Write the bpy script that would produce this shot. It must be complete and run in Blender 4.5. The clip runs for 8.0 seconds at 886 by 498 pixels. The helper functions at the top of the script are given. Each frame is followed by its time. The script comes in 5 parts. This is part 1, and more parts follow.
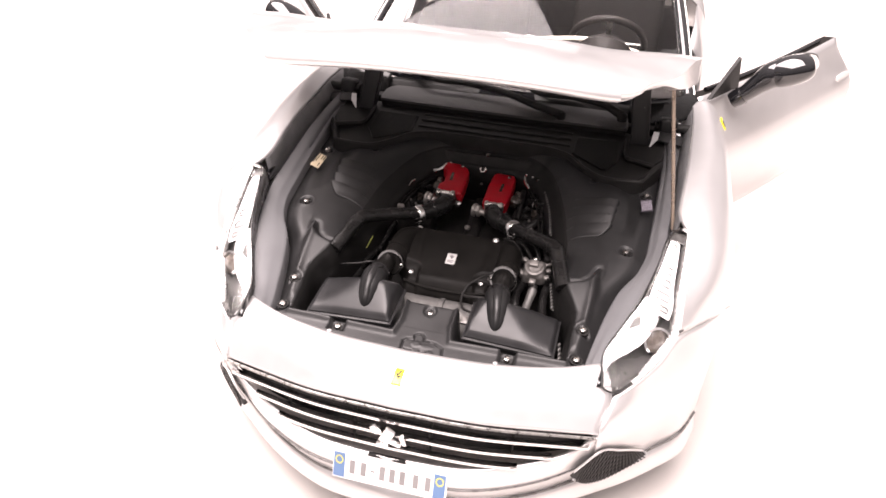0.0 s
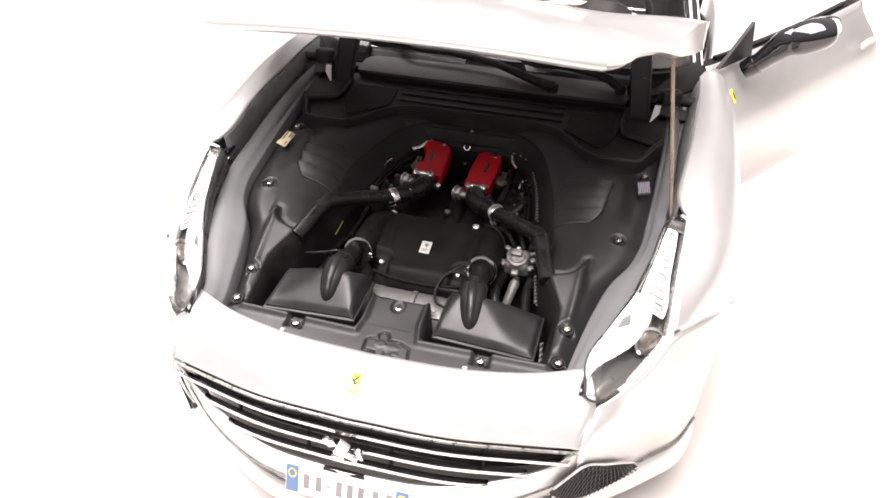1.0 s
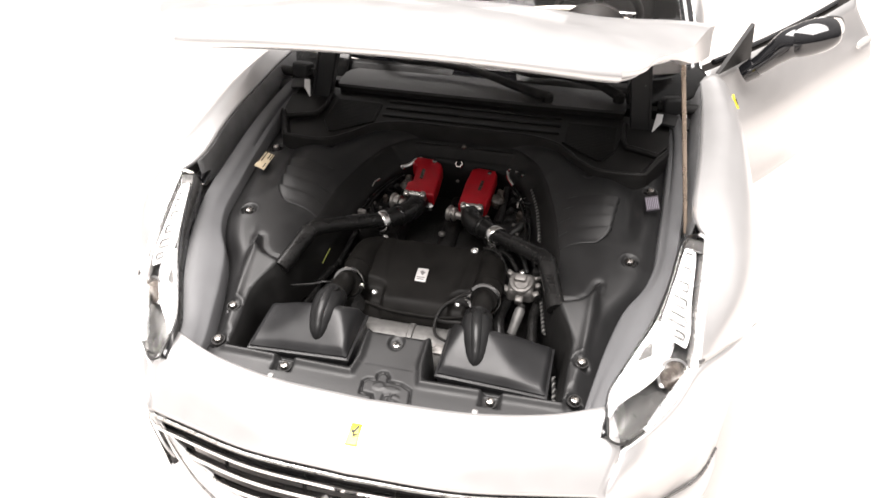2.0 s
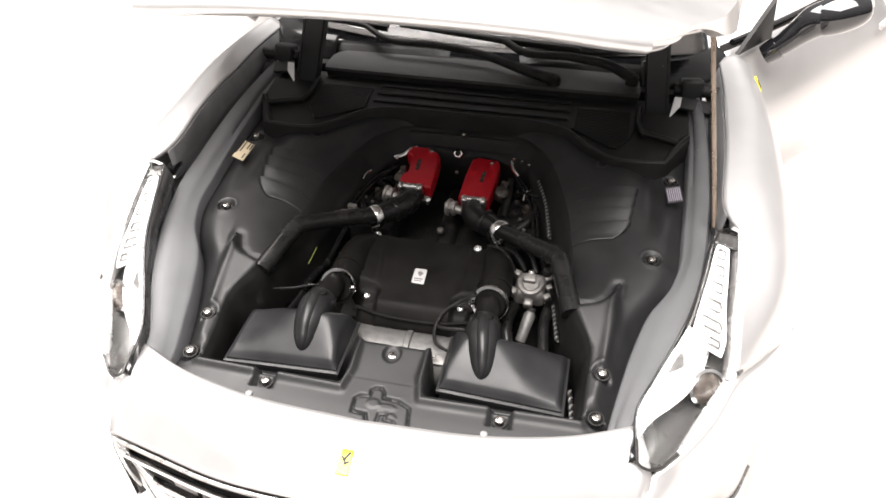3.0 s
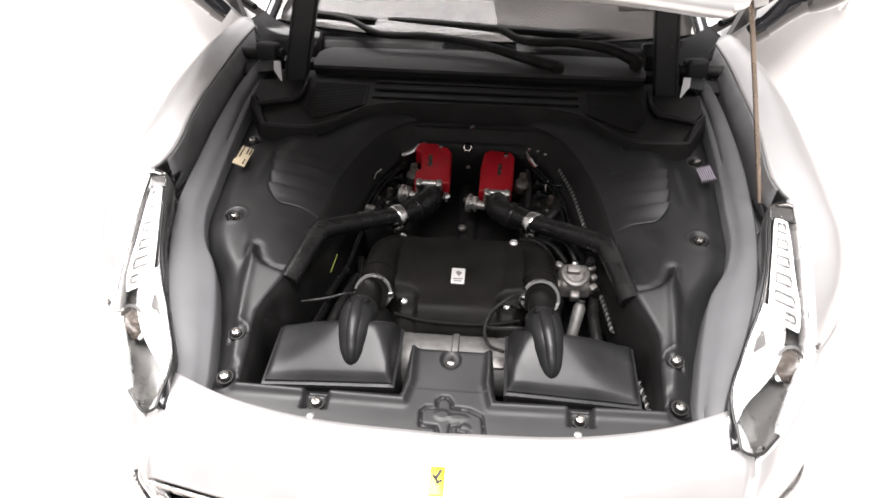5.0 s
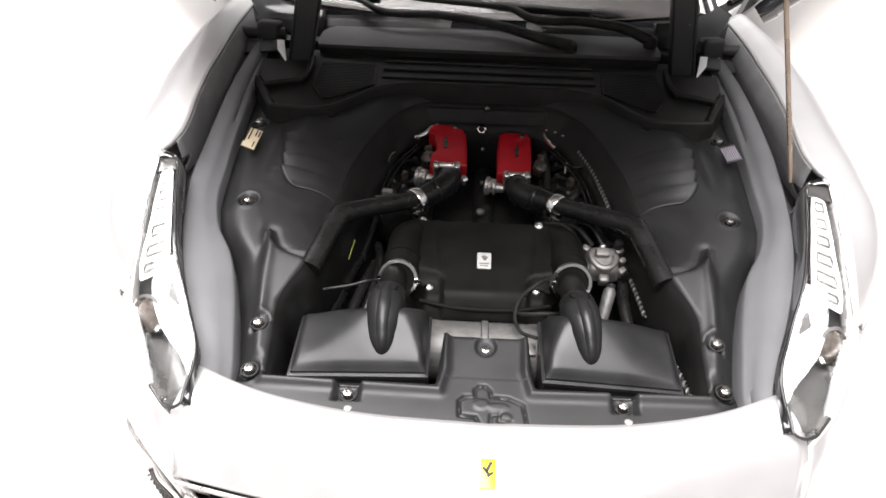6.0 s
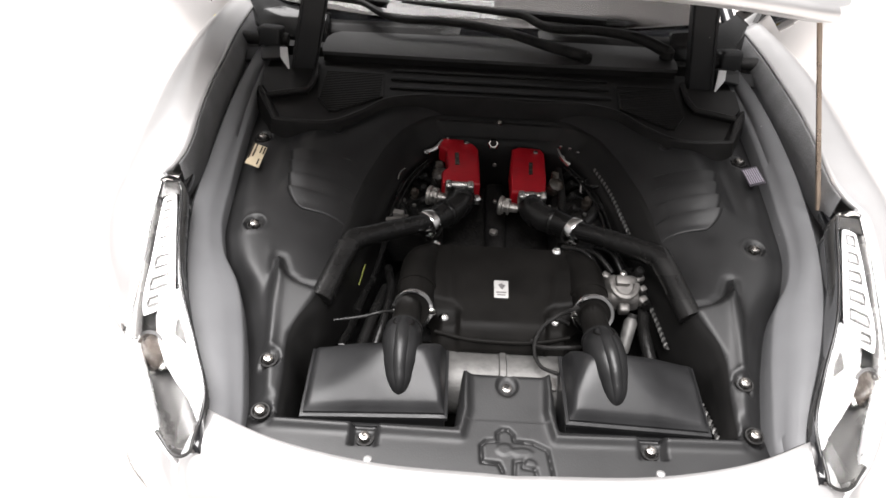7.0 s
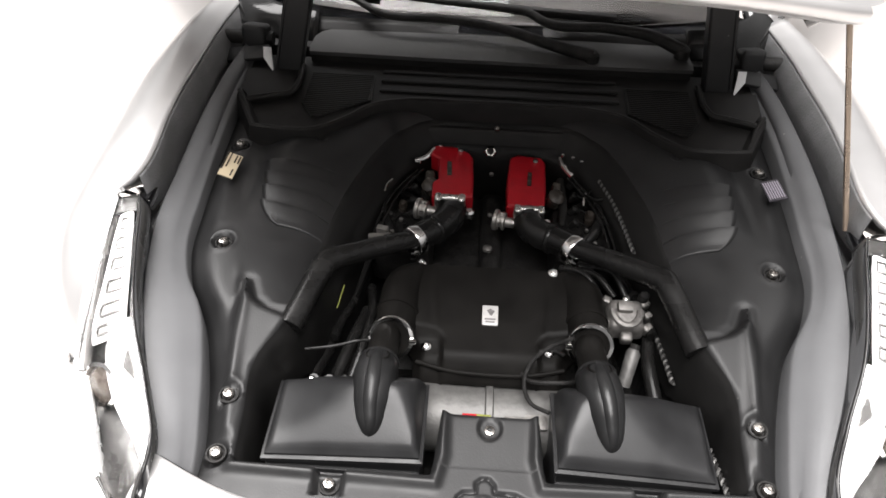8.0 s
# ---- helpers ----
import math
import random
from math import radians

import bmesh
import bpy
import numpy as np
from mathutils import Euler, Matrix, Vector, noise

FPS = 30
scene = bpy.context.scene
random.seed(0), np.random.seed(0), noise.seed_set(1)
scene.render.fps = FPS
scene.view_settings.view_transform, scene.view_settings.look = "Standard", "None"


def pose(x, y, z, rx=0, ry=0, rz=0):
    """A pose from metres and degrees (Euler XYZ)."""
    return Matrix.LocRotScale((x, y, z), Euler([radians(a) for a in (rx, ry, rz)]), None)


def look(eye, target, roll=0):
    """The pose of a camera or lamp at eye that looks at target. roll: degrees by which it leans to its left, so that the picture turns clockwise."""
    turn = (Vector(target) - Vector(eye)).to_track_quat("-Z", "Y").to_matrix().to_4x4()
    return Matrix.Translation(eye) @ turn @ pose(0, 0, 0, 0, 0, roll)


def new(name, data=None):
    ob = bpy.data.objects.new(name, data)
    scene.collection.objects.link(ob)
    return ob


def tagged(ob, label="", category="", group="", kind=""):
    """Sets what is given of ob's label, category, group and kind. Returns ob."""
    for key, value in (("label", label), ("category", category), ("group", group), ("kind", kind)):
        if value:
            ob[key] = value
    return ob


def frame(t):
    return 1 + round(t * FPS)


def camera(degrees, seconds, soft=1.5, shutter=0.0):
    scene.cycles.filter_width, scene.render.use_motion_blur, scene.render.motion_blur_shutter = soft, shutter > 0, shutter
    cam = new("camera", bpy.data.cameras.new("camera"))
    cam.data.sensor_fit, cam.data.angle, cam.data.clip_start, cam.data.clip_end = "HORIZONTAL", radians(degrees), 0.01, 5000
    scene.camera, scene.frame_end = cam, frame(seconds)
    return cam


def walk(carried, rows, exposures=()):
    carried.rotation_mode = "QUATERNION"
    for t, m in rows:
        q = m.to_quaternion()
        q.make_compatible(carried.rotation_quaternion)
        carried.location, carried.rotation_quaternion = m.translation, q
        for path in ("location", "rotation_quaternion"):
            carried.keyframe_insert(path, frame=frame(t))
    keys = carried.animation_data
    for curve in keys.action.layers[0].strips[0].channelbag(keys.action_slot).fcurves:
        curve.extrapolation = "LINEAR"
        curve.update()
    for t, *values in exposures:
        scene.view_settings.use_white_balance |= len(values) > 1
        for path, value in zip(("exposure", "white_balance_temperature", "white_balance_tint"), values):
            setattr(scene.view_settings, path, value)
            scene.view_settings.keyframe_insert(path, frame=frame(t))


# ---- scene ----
cam = camera(61.63, 8.0, soft=1.65)
PATH = [
    (0, (0.02828, 0.04028, 0.12850), (-0.01182, 0.19716, 0.01111), 1.07),
    (0.5, (0.03086, 0.04729, 0.12699), (-0.01381, 0.19929, 0.00493), -0.43),
    (1, (0.03307, 0.05499, 0.12195), (-0.01080, 0.20670, -0.00076), -0.03),
    (1.5, (0.02997, 0.05886, 0.12098), (-0.01007, 0.21265, -0.00044), -0.15),
    (3, (0.02266, 0.07379, 0.11075), (-0.01220, 0.22829, -0.01137), -0.32),
    (3.5, (0.02000, 0.07469, 0.10827), (-0.01107, 0.23017, -0.01364), -0.34),
    (4, (0.01363, 0.07363, 0.10665), (-0.01170, 0.23226, -0.01249), -0.43),
    (4.5, (0.00887, 0.07468, 0.10628), (-0.00949, 0.23415, -0.01302), 0.00),
    (6, (-0.00406, 0.07756, 0.10164), (-0.00781, 0.23631, -0.01996), 1.79),
    (6.5, (-0.00633, 0.08084, 0.10337), (-0.00631, 0.23769, -0.02072), 2.75),
    (7, (-0.00876, 0.08467, 0.10405), (-0.00776, 0.24014, -0.02176), 3.24),
    (7.5, (-0.00826, 0.08951, 0.10222), (-0.01024, 0.24375, -0.02508), 3.01),
    (8, (-0.00375, 0.09396, 0.10164), (-0.00968, 0.24768, -0.02617), 2.04),
]
walk(cam, [(t, look(eye, target, roll)) for t, eye, target, roll in PATH],
     [(0, 0.05, 7000, 24), (1.0, 0.05, 6800, 16), (3.0, 0.05, 6700, 12), (4.5, 0.05, 6600, 13), (6.5, 0.02, 6500, 12), (8.0, -0.10, 6550, 11)])

# ---------------------------------------------------------------- light
world = bpy.data.worlds.new("world")
scene.world = world
world.use_nodes = True
wbg = world.node_tree.nodes["Background"]
wbg.inputs["Color"].default_value = (1.0, 0.99, 0.985, 1)
# a plain bright room: light ceiling, dimmer walls
wn, wl = world.node_tree.nodes, world.node_tree.links
wco = wn.new("ShaderNodeTexCoord")
wsep = wn.new("ShaderNodeSeparateXYZ")
wmap = wn.new("ShaderNodeMapRange")
wmap.inputs["From Min"].default_value, wmap.inputs["From Max"].default_value = 0.0, 0.8
wmap.inputs["To Min"].default_value, wmap.inputs["To Max"].default_value = 0.12, 0.95
wl.new(wco.outputs["Generated"], wsep.inputs[0])
wl.new(wsep.outputs["Z"], wmap.inputs["Value"])
wl.new(wmap.outputs[0], wbg.inputs["Strength"])

lamp_data = bpy.data.lights.new("ceiling_lamp", "AREA")
lamp_data.shape, lamp_data.size, lamp_data.size_y = "RECTANGLE", 1.6, 0.75
lamp_data.energy = 62.0
lamp_data.color = (1.0, 0.985, 0.975)
lamp = new("ceiling_lamp", lamp_data)
lamp.matrix_world = look((-0.19, 0.08, 1.07), (0.0, 0.18, 0.04))

# ---------------------------------------------------------------- helpers
S = 1 / 18  # the car is a 1:18 model: lengths below are those of the full-size car
MATS = {}


def material(name, base, rough=0.5, metal=0.0, coat=0.0, vary=0.1, grain=0.0, grain_size=0.0004, stain=0.004,
             spec=0.5, alpha=1.0, transmission=0.0, ior=1.45, rough_vary=0.08, flake=0.0, dust=0.0):
    """A surface with stains and grain at two scales; sizes in metres of the model."""
    m = bpy.data.materials.new(name)
    m.use_nodes = True
    nt = m.node_tree
    n, link = nt.nodes, nt.links
    p = n["Principled BSDF"]
    p.inputs["Metallic"].default_value = metal
    p.inputs["Coat Weight"].default_value = coat
    p.inputs["Coat Roughness"].default_value = 0.06
    p.inputs["Specular IOR Level"].default_value = spec
    p.inputs["Transmission Weight"].default_value = transmission
    p.inputs["IOR"].default_value = ior
    p.inputs["Alpha"].default_value = alpha
    tc = n.new("ShaderNodeTexCoord")
    big = n.new("ShaderNodeTexNoise")
    big.inputs["Scale"].default_value = 1 / stain
    big.inputs["Detail"].default_value = 5
    fine = n.new("ShaderNodeTexNoise")
    fine.inputs["Scale"].default_value = 1 / grain_size
    fine.inputs["Detail"].default_value = 3
    for t in (big, fine):
        link.new(tc.outputs["Object"], t.inputs["Vector"])
    ramp = n.new("ShaderNodeMapRange")
    ramp.inputs["From Min"].default_value, ramp.inputs["From Max"].default_value = 0.3, 0.7
    ramp.inputs["To Min"].default_value, ramp.inputs["To Max"].default_value = 1 - vary, 1 + vary
    link.new(big.outputs["Fac"], ramp.inputs["Value"])
    mul = n.new("ShaderNodeVectorMath")
    mul.operation = "SCALE"
    mul.inputs[0].default_value = base
    link.new(ramp.outputs[0], mul.inputs["Scale"])
    if dust:
        # sparse pale dust specks
        sp = n.new("ShaderNodeTexVoronoi")
        sp.inputs["Scale"].default_value = 1 / 0.0042
        link.new(tc.outputs["Object"], sp.inputs["Vector"])
        near = n.new("ShaderNodeMapRange")
        near.inputs["From Min"].default_value, near.inputs["From Max"].default_value = 0.035, 0.020
        link.new(sp.outputs["Distance"], near.inputs["Value"])
        few = n.new("ShaderNodeMapRange")
        few.inputs["From Min"].default_value, few.inputs["From Max"].default_value = 0.52, 0.60
        few.inputs["To Max"].default_value = dust
        link.new(big.outputs["Fac"], few.inputs["Value"])
        both_on = n.new("ShaderNodeMath")
        both_on.operation = "MULTIPLY"
        link.new(near.outputs[0], both_on.inputs[0])
        link.new(few.outputs[0], both_on.inputs[1])
        mix = n.new("ShaderNodeMix")
        mix.data_type = "RGBA"
        mix.inputs[7].default_value = (0.5, 0.48, 0.45, 1)
        link.new(both_on.outputs[0], mix.inputs[0])
        link.new(mul.outputs[0], mix.inputs[6])
        link.new(mix.outputs[2], p.inputs["Base Color"])
    else:
        link.new(mul.outputs[0], p.inputs["Base Color"])
    rr = n.new("ShaderNodeMapRange")
    rr.inputs["From Min"].default_value, rr.inputs["From Max"].default_value = 0.3, 0.7
    rr.inputs["To Min"].default_value = max(rough - rough_vary, 0.0)
    rr.inputs["To Max"].default_value = min(rough + rough_vary, 1.0)
    link.new((fine if flake else big).outputs["Fac"], rr.inputs["Value"])
    link.new(rr.outputs[0], p.inputs["Roughness"])
    if grain:
        b = n.new("ShaderNodeBump")
        b.inputs["Strength"].default_value = grain
        b.inputs["Distance"].default_value = grain_size * 0.6
        link.new(fine.outputs["Fac"], b.inputs["Height"])
        link.new(b.outputs[0], p.inputs["Normal"])
    MATS[name] = m
    return m


PAINT = material("pearl_silver_paint", (0.545, 0.537, 0.534), 0.36, 0.62, coat=0.4, vary=0.02, rough_vary=0.03)
PLASTIC = material("black_moulded_plastic", (0.0156, 0.0155, 0.0158), 0.44, vary=0.22, grain=0.10, grain_size=0.00022, stain=0.006, dust=0.45)
LEDGE = material("grey_black_satin_plastic", (0.135, 0.136, 0.140), 0.36, vary=0.08, grain=0.06, grain_size=0.00022, stain=0.008, dust=0.5)
GUTTER = material("rough_black_paint", (0.155, 0.155, 0.157), 0.48, vary=0.25, grain=0.45, grain_size=0.0003, dust=0.9)
BOXP = material("airbox_plastic", (0.0175, 0.0175, 0.0182), 0.38, vary=0.18, grain=0.07, grain_size=0.00022)
SNORK = material("snorkel_plastic", (0.0130, 0.0130, 0.0133), 0.36, vary=0.2, grain=0.08, grain_size=0.00022)
COWLM = material("cowl_plastic", (0.049, 0.048, 0.048), 0.44, vary=0.15, grain=0.08, grain_size=0.00022, dust=0.4)
COVER = material("plenum_plastic", (0.0150, 0.0143, 0.0138), 0.50, spec=0.26, vary=0.3, grain=0.12, grain_size=0.00025)
ARCHM = material("arch_rim_plastic", (0.0100, 0.0096, 0.0093), 0.5, spec=0.30, vary=0.25, grain=0.10, grain_size=0.00025)
PLENUM = material("plenum_cover_plastic", (0.0072, 0.0066, 0.0060), 0.55, spec=0.14, vary=0.3, grain=0.12, grain_size=0.00025)
DARK = material("engine_black", (0.0165, 0.0158, 0.0153), 0.55, spec=0.28, vary=0.5, grain=0.5, grain_size=0.0005, stain=0.002)
RUBBER = material("hose_rubber", (0.0105, 0.0102, 0.010), 0.26, spec=0.36, vary=0.25, grain=0.06, grain_size=0.0004)
GLOSS = material("gloss_black_paint", (0.006, 0.006, 0.007), 0.06, coat=1.0, vary=0.1, rough_vary=0.02)
CHROME = material("chrome", (0.82, 0.81, 0.80), 0.12, 1.0, vary=0.06, rough_vary=0.06)
PLATE = material("satin_silver_plate", (0.62, 0.61, 0.60), 0.5, 0.3, vary=0.08, stain=0.001)
STEEL = material("brushed_steel", (0.55, 0.54, 0.52), 0.3, 1.0, vary=0.2, grain=0.2, grain_size=0.0003, stain=0.001)
CAST = material("cast_aluminium", (0.22, 0.21, 0.20), 0.48, 0.6, vary=0.25, grain=0.2, grain_size=0.0004, stain=0.0012)
TUBEM = material("dull_cast_tube", (0.15, 0.147, 0.142), 0.5, 0.4, vary=0.2, grain=0.18, grain_size=0.0005, stain=0.0012)
RED = material("red_crackle_paint", (0.40, 0.005, 0.013), 0.40, vary=0.12, grain=0.35, grain_size=0.0003, stain=0.002)
GOLDEN = material("yellow_enamel", (0.85, 0.70, 0.02), 0.3, vary=0.06, coat=0.4)
INK = material("black_ink", (0.02, 0.02, 0.02), 0.5, vary=0.1)
GREYINK = material("grey_ink", (0.20, 0.19, 0.19), 0.5, vary=0.1)
WHITEP = material("white_plastic", (0.80, 0.80, 0.80), 0.35, vary=0.02)
BLUE = material("blue_enamel", (0.09, 0.16, 0.29), 0.4, vary=0.06)
CREAM = material("cream_paper_label", (0.62, 0.52, 0.36), 0.6, vary=0.08)
MAUVE = material("grey_mauve_label", (0.055, 0.050, 0.059), 0.4, vary=0.15, stain=0.0006)
SCREWM = material("dull_screw_steel", (0.42, 0.40, 0.38), 0.28, 1.0, vary=0.25, stain=0.0006)
BRASS = material("bronze_rod", (0.48, 0.38, 0.30), 0.3, 0.8, vary=0.08)
SENSOR = material("brown_sensor_plastic", (0.05, 0.042, 0.036), 0.26, vary=0.4, stain=0.001)
OLIVE = material("dull_olive_tag", (0.22, 0.23, 0.05), 0.5, vary=0.2, stain=0.001)
LABELBAR = material("pale_label_print", (0.34, 0.31, 0.36), 0.5, vary=0.1)
CORNERM = material("polished_black_corner", (0.012, 0.012, 0.012), 0.16, spec=0.35, vary=0.2, stain=0.004)
LEATHER = material("dark_brown_leather", (0.0085, 0.0070, 0.0062), 0.55, spec=0.22, vary=0.2, grain=0.0, grain_size=0.0005)
# pale colour of the windscreen reflection modelled as an arc on the dash
ARC_SHINE = material("pale_arc_reflection", (0.55, 0.50, 0.43), 0.5, vary=0.06)
TYRE = material("tyre_rubber", (0.02, 0.02, 0.02), 0.7, vary=0.2, grain=0.2)
SHEET = material("white_table_sheet", (0.56, 0.525, 0.50), 0.6, vary=0.015, grain=0.05, grain_size=0.0008, stain=0.05)
REFLECT = material("reflector_chrome", (0.90, 0.90, 0.90), 0.30, 0.7, vary=0.06, stain=0.002)
LAMPDARK = material("lamp_housing_olive", (0.070, 0.069, 0.067), 0.30, 0.3, vary=0.12, stain=0.004)
LAMPGREY = material("lamp_inner_grey", (0.27, 0.265, 0.26), 0.4, 0.2, vary=0.25, stain=0.001)
LAMPWALL = material("lamp_wall_grey", (0.20, 0.195, 0.19), 0.28, 0.6, vary=0.12, stain=0.003)
LAMPCAP = material("lamp_cap_dark", (0.035, 0.034, 0.033), 0.22, 0.2, vary=0.15, stain=0.003)
SILVER = material("bright_cast_metal", (0.42, 0.40, 0.38), 0.38, 0.75, vary=0.2, grain=0.15, grain_size=0.0004, stain=0.001)
MESHM = material("black_mesh", (0.026, 0.025, 0.025), 0.5, vary=0.3)
GLASS = material("windscreen_glass", (1, 1, 1), 0.02, transmission=1.0, ior=1.22, vary=0.0, rough_vary=0.0)
LENS = material("clear_lens", (1, 1, 1), 0.02, transmission=1.0, ior=1.14, vary=0.0, rough_vary=0.0)


def spl(keys, x):
    """A smooth curve through the keys (position, values...), Catmull-Rom."""
    k = np.array(keys, float)
    t, v = k[:, 0], k[:, 1:]
    x = np.atleast_1d(np.asarray(x, float))
    i = np.clip(np.searchsorted(t, x) - 1, 0, len(t) - 2)
    d = np.gradient(v, t, axis=0) if len(t) > 2 else np.repeat((v[1:] - v[:1]) / (t[1] - t[0]), 2, 0)
    h = (t[i + 1] - t[i])
    u = np.clip((x - t[i]) / h, 0, 1)[:, None]
    h = h[:, None]
    out = ((2 * u**3 - 3 * u**2 + 1) * v[i] + (u**3 - 2 * u**2 + u) * h * d[i]
           + (3 * u**2 - 2 * u**3) * v[i + 1] + (u**3 - u**2) * h * d[i + 1])
    return out


def along(points, n):
    """n points along a smooth curve through the given points, evenly in arc length."""
    p = np.array(points, float)
    s = np.r_[0, np.cumsum(np.linalg.norm(np.diff(p, axis=0), axis=1))]
    dense = spl(np.c_[s, p], np.linspace(0, s[-1], 12 * n))
    q = np.r_[0, np.cumsum(np.linalg.norm(np.diff(dense, axis=0), axis=1))]
    at = np.linspace(0, q[-1], n)
    return np.stack([np.interp(at, q, dense[:, c]) for c in range(3)], 1)


def sheet(rows):
    """Verts and faces of a grid of points (rows, columns, 3)."""
    g = np.asarray(rows, float)
    a, b = g.shape[:2]
    idx = np.arange(a * b).reshape(a, b)
    f = np.stack([idx[:-1, :-1], idx[:-1, 1:], idx[1:, 1:], idx[1:, :-1]], -1).reshape(-1, 4)
    return g.reshape(-1, 3), f.tolist()


def patch(rows, nu, nv):
    """A smooth surface through a few rows of control points: nu columns, nv rows."""
    cols = np.stack([along(r, nu) for r in rows])
    k = np.linspace(0, 1, len(rows))
    out = np.stack([spl(np.c_[k, cols[:, j]], np.linspace(0, 1, nv)) for j in range(nu)], 1)
    return sheet(out)


def join(*pieces):
    v, f, base = [], [], 0
    for pv, pf in pieces:
        v.append(np.asarray(pv, float))
        f += [[i + base for i in q] for q in pf]
        base += len(pv)
    return np.concatenate(v), f


def flip(piece, s=-1):
    """Mirrored to the other side for s = -1."""
    v, f = piece
    v = np.array(v, float)
    if s < 0:
        v[:, 0] *= -1
        f = [list(reversed(q)) for q in f]
    return v, f


def moved(piece, m):
    v, f = piece
    v = np.array(v, float)
    m = np.array(m)
    return v @ m[:3, :3].T + m[:3, 3], f


def tube(points, radius, sides=12, n=24, caps=True, smooth=True):
    """A round tube along a smooth path; radius a number or one per path key."""
    p = along(points, n) if smooth else np.array(points, float)
    n = len(p)
    r = np.interp(np.linspace(0, 1, n), np.linspace(0, 1, np.size(radius)), np.atleast_1d(radius))
    d = np.gradient(p, axis=0)
    d /= np.linalg.norm(d, axis=1)[:, None]
    up = np.array([0, 0, 1.0]) if abs(d[0, 2]) < 0.9 else np.array([1.0, 0, 0])
    rings = []
    for i in range(n):
        side = np.cross(d[i], up)
        side /= np.linalg.norm(side)
        top = np.cross(side, d[i])
        up = top
        a = np.linspace(0, 2 * np.pi, sides, endpoint=False)[:, None]
        rings.append(p[i] + r[i] * (np.cos(a) * side + np.sin(a) * top))
    v = np.concatenate(rings)
    f = []
    for i in range(n - 1):
        for j in range(sides):
            k = (j + 1) % sides
            f.append([i * sides + j, i * sides + k, (i + 1) * sides + k, (i + 1) * sides + j])
    if caps:
        f.append(list(range(sides))[::-1])
        f.append([(n - 1) * sides + j for j in range(sides)])
    return v, f


def block(size, bevel=0.003, segments=2, taper=(1, 1)):
    """A rounded box about the origin; taper: the top's scale."""
    bm = bmesh.new()
    bmesh.ops.create_cube(bm, size=1)
    for v in bm.verts:
        k = taper if v.co.z > 0 else (1, 1)
        v.co = Vector((v.co.x * size[0] * k[0], v.co.y * size[1] * k[1], v.co.z * size[2]))
    if bevel:
        bmesh.ops.bevel(bm, geom=bm.edges[:], offset=bevel, segments=segments, affect="EDGES", profile=0.6)
    bm.verts.ensure_lookup_table()
    out = np.array([v.co[:] for v in bm.verts]), [[v.index for v in f.verts] for f in bm.faces]
    bm.free()
    return out


def lathe(profile, sides=20):
    """Turned about z: profile of (radius, height)."""
    a = np.linspace(0, 2 * np.pi, sides, endpoint=False)
    v = np.concatenate([np.stack([r * np.cos(a), r * np.sin(a), np.full(sides, h)], 1) for r, h in profile])
    f = []
    for i in range(len(profile) - 1):
        for j in range(sides):
            k = (j + 1) % sides
            f.append([i * sides + j, i * sides + k, (i + 1) * sides + k, (i + 1) * sides + j])
    f.append(list(range(sides))[::-1])
    f.append([(len(profile) - 1) * sides + j for j in range(sides)])
    return v, f


def prism(outline, h0, h1):
    """A flat shape in x, y between two heights."""
    o = np.array(outline, float)
    n = len(o)
    v = np.concatenate([np.c_[o, np.full(n, h0)], np.c_[o, np.full(n, h1)]])
    f = [[j, (j + 1) % n, n + (j + 1) % n, n + j] for j in range(n)] + [list(range(n))[::-1], list(range(n, 2 * n))]
    return v, f


def loaf(outline, h0, h1, b):
    """A flat shape in x, y with a rounded upper edge."""
    o = np.array(outline, float)
    n = len(o)
    nxt, prv = np.roll(o, -1, 0), np.roll(o, 1, 0)
    d = nxt - prv
    d /= np.linalg.norm(d, axis=1)[:, None]
    inward = np.stack([-d[:, 1], d[:, 0]], 1)
    rows = [(0, h0)] + [(b * (1 - math.cos(t)), h1 - b + b * math.sin(t)) for t in np.linspace(0, math.pi / 2, 5)]
    v = np.concatenate([np.c_[o + inward * w, np.full(n, h)] for w, h in rows])
    f = [[i * n + j, i * n + (j + 1) % n, (i + 1) * n + (j + 1) % n, (i + 1) * n + j] for i in range(len(rows) - 1) for j in range(n)]
    return v, f + [list(range(n))[::-1], list(range((len(rows) - 1) * n, len(rows) * n))]


def place(x, y, z, rx=0, ry=0, rz=0):
    return pose(x, y, z, rx, ry, rz)


def part(name, piece, mat, parent=None, label="", solid=0.0, angle=40, recalc=True, shadow=True, kind="", weld=0.0):
    """One mesh object out of verts and faces in full-size metres, under its thing or part."""
    v, f = piece
    me = bpy.data.meshes.new(name)
    me.from_pydata((np.asarray(v, float) * S).tolist(), [], f)
    if recalc:
        bm = bmesh.new()
        bm.from_mesh(me)
        if weld:
            bmesh.ops.remove_doubles(bm, verts=bm.verts, dist=weld * S)
        bmesh.ops.recalc_face_normals(bm, faces=bm.faces)
        bm.to_mesh(me)
        bm.free()
    me.shade_smooth()
    me.set_sharp_from_angle(angle=radians(angle))
    me.materials.append(mat)
    ob = new(name, me)
    while parent and parent.parent and parent.parent.parent:
        parent = parent.parent
    ob.parent = parent
    if solid:
        mod = ob.modifiers.new("thickness", "SOLIDIFY")
        mod.thickness, mod.offset = solid * S, 0
    if not shadow:
        ob.visible_shadow = False
    return tagged(ob, label, kind=kind)


def both(fn):
    for s in (1, -1):
        fn(s)


# ---------------------------------------------------------------- table
def build_table():
    slab = moved(block((28.0, 24.0, 0.5), 0.08, 3), place(0, 4.4, -0.25))
    top = part("table_top", slab, SHEET, None)
    tagged(top, "white table top under the model car", "table", kind="structure")


build_table()

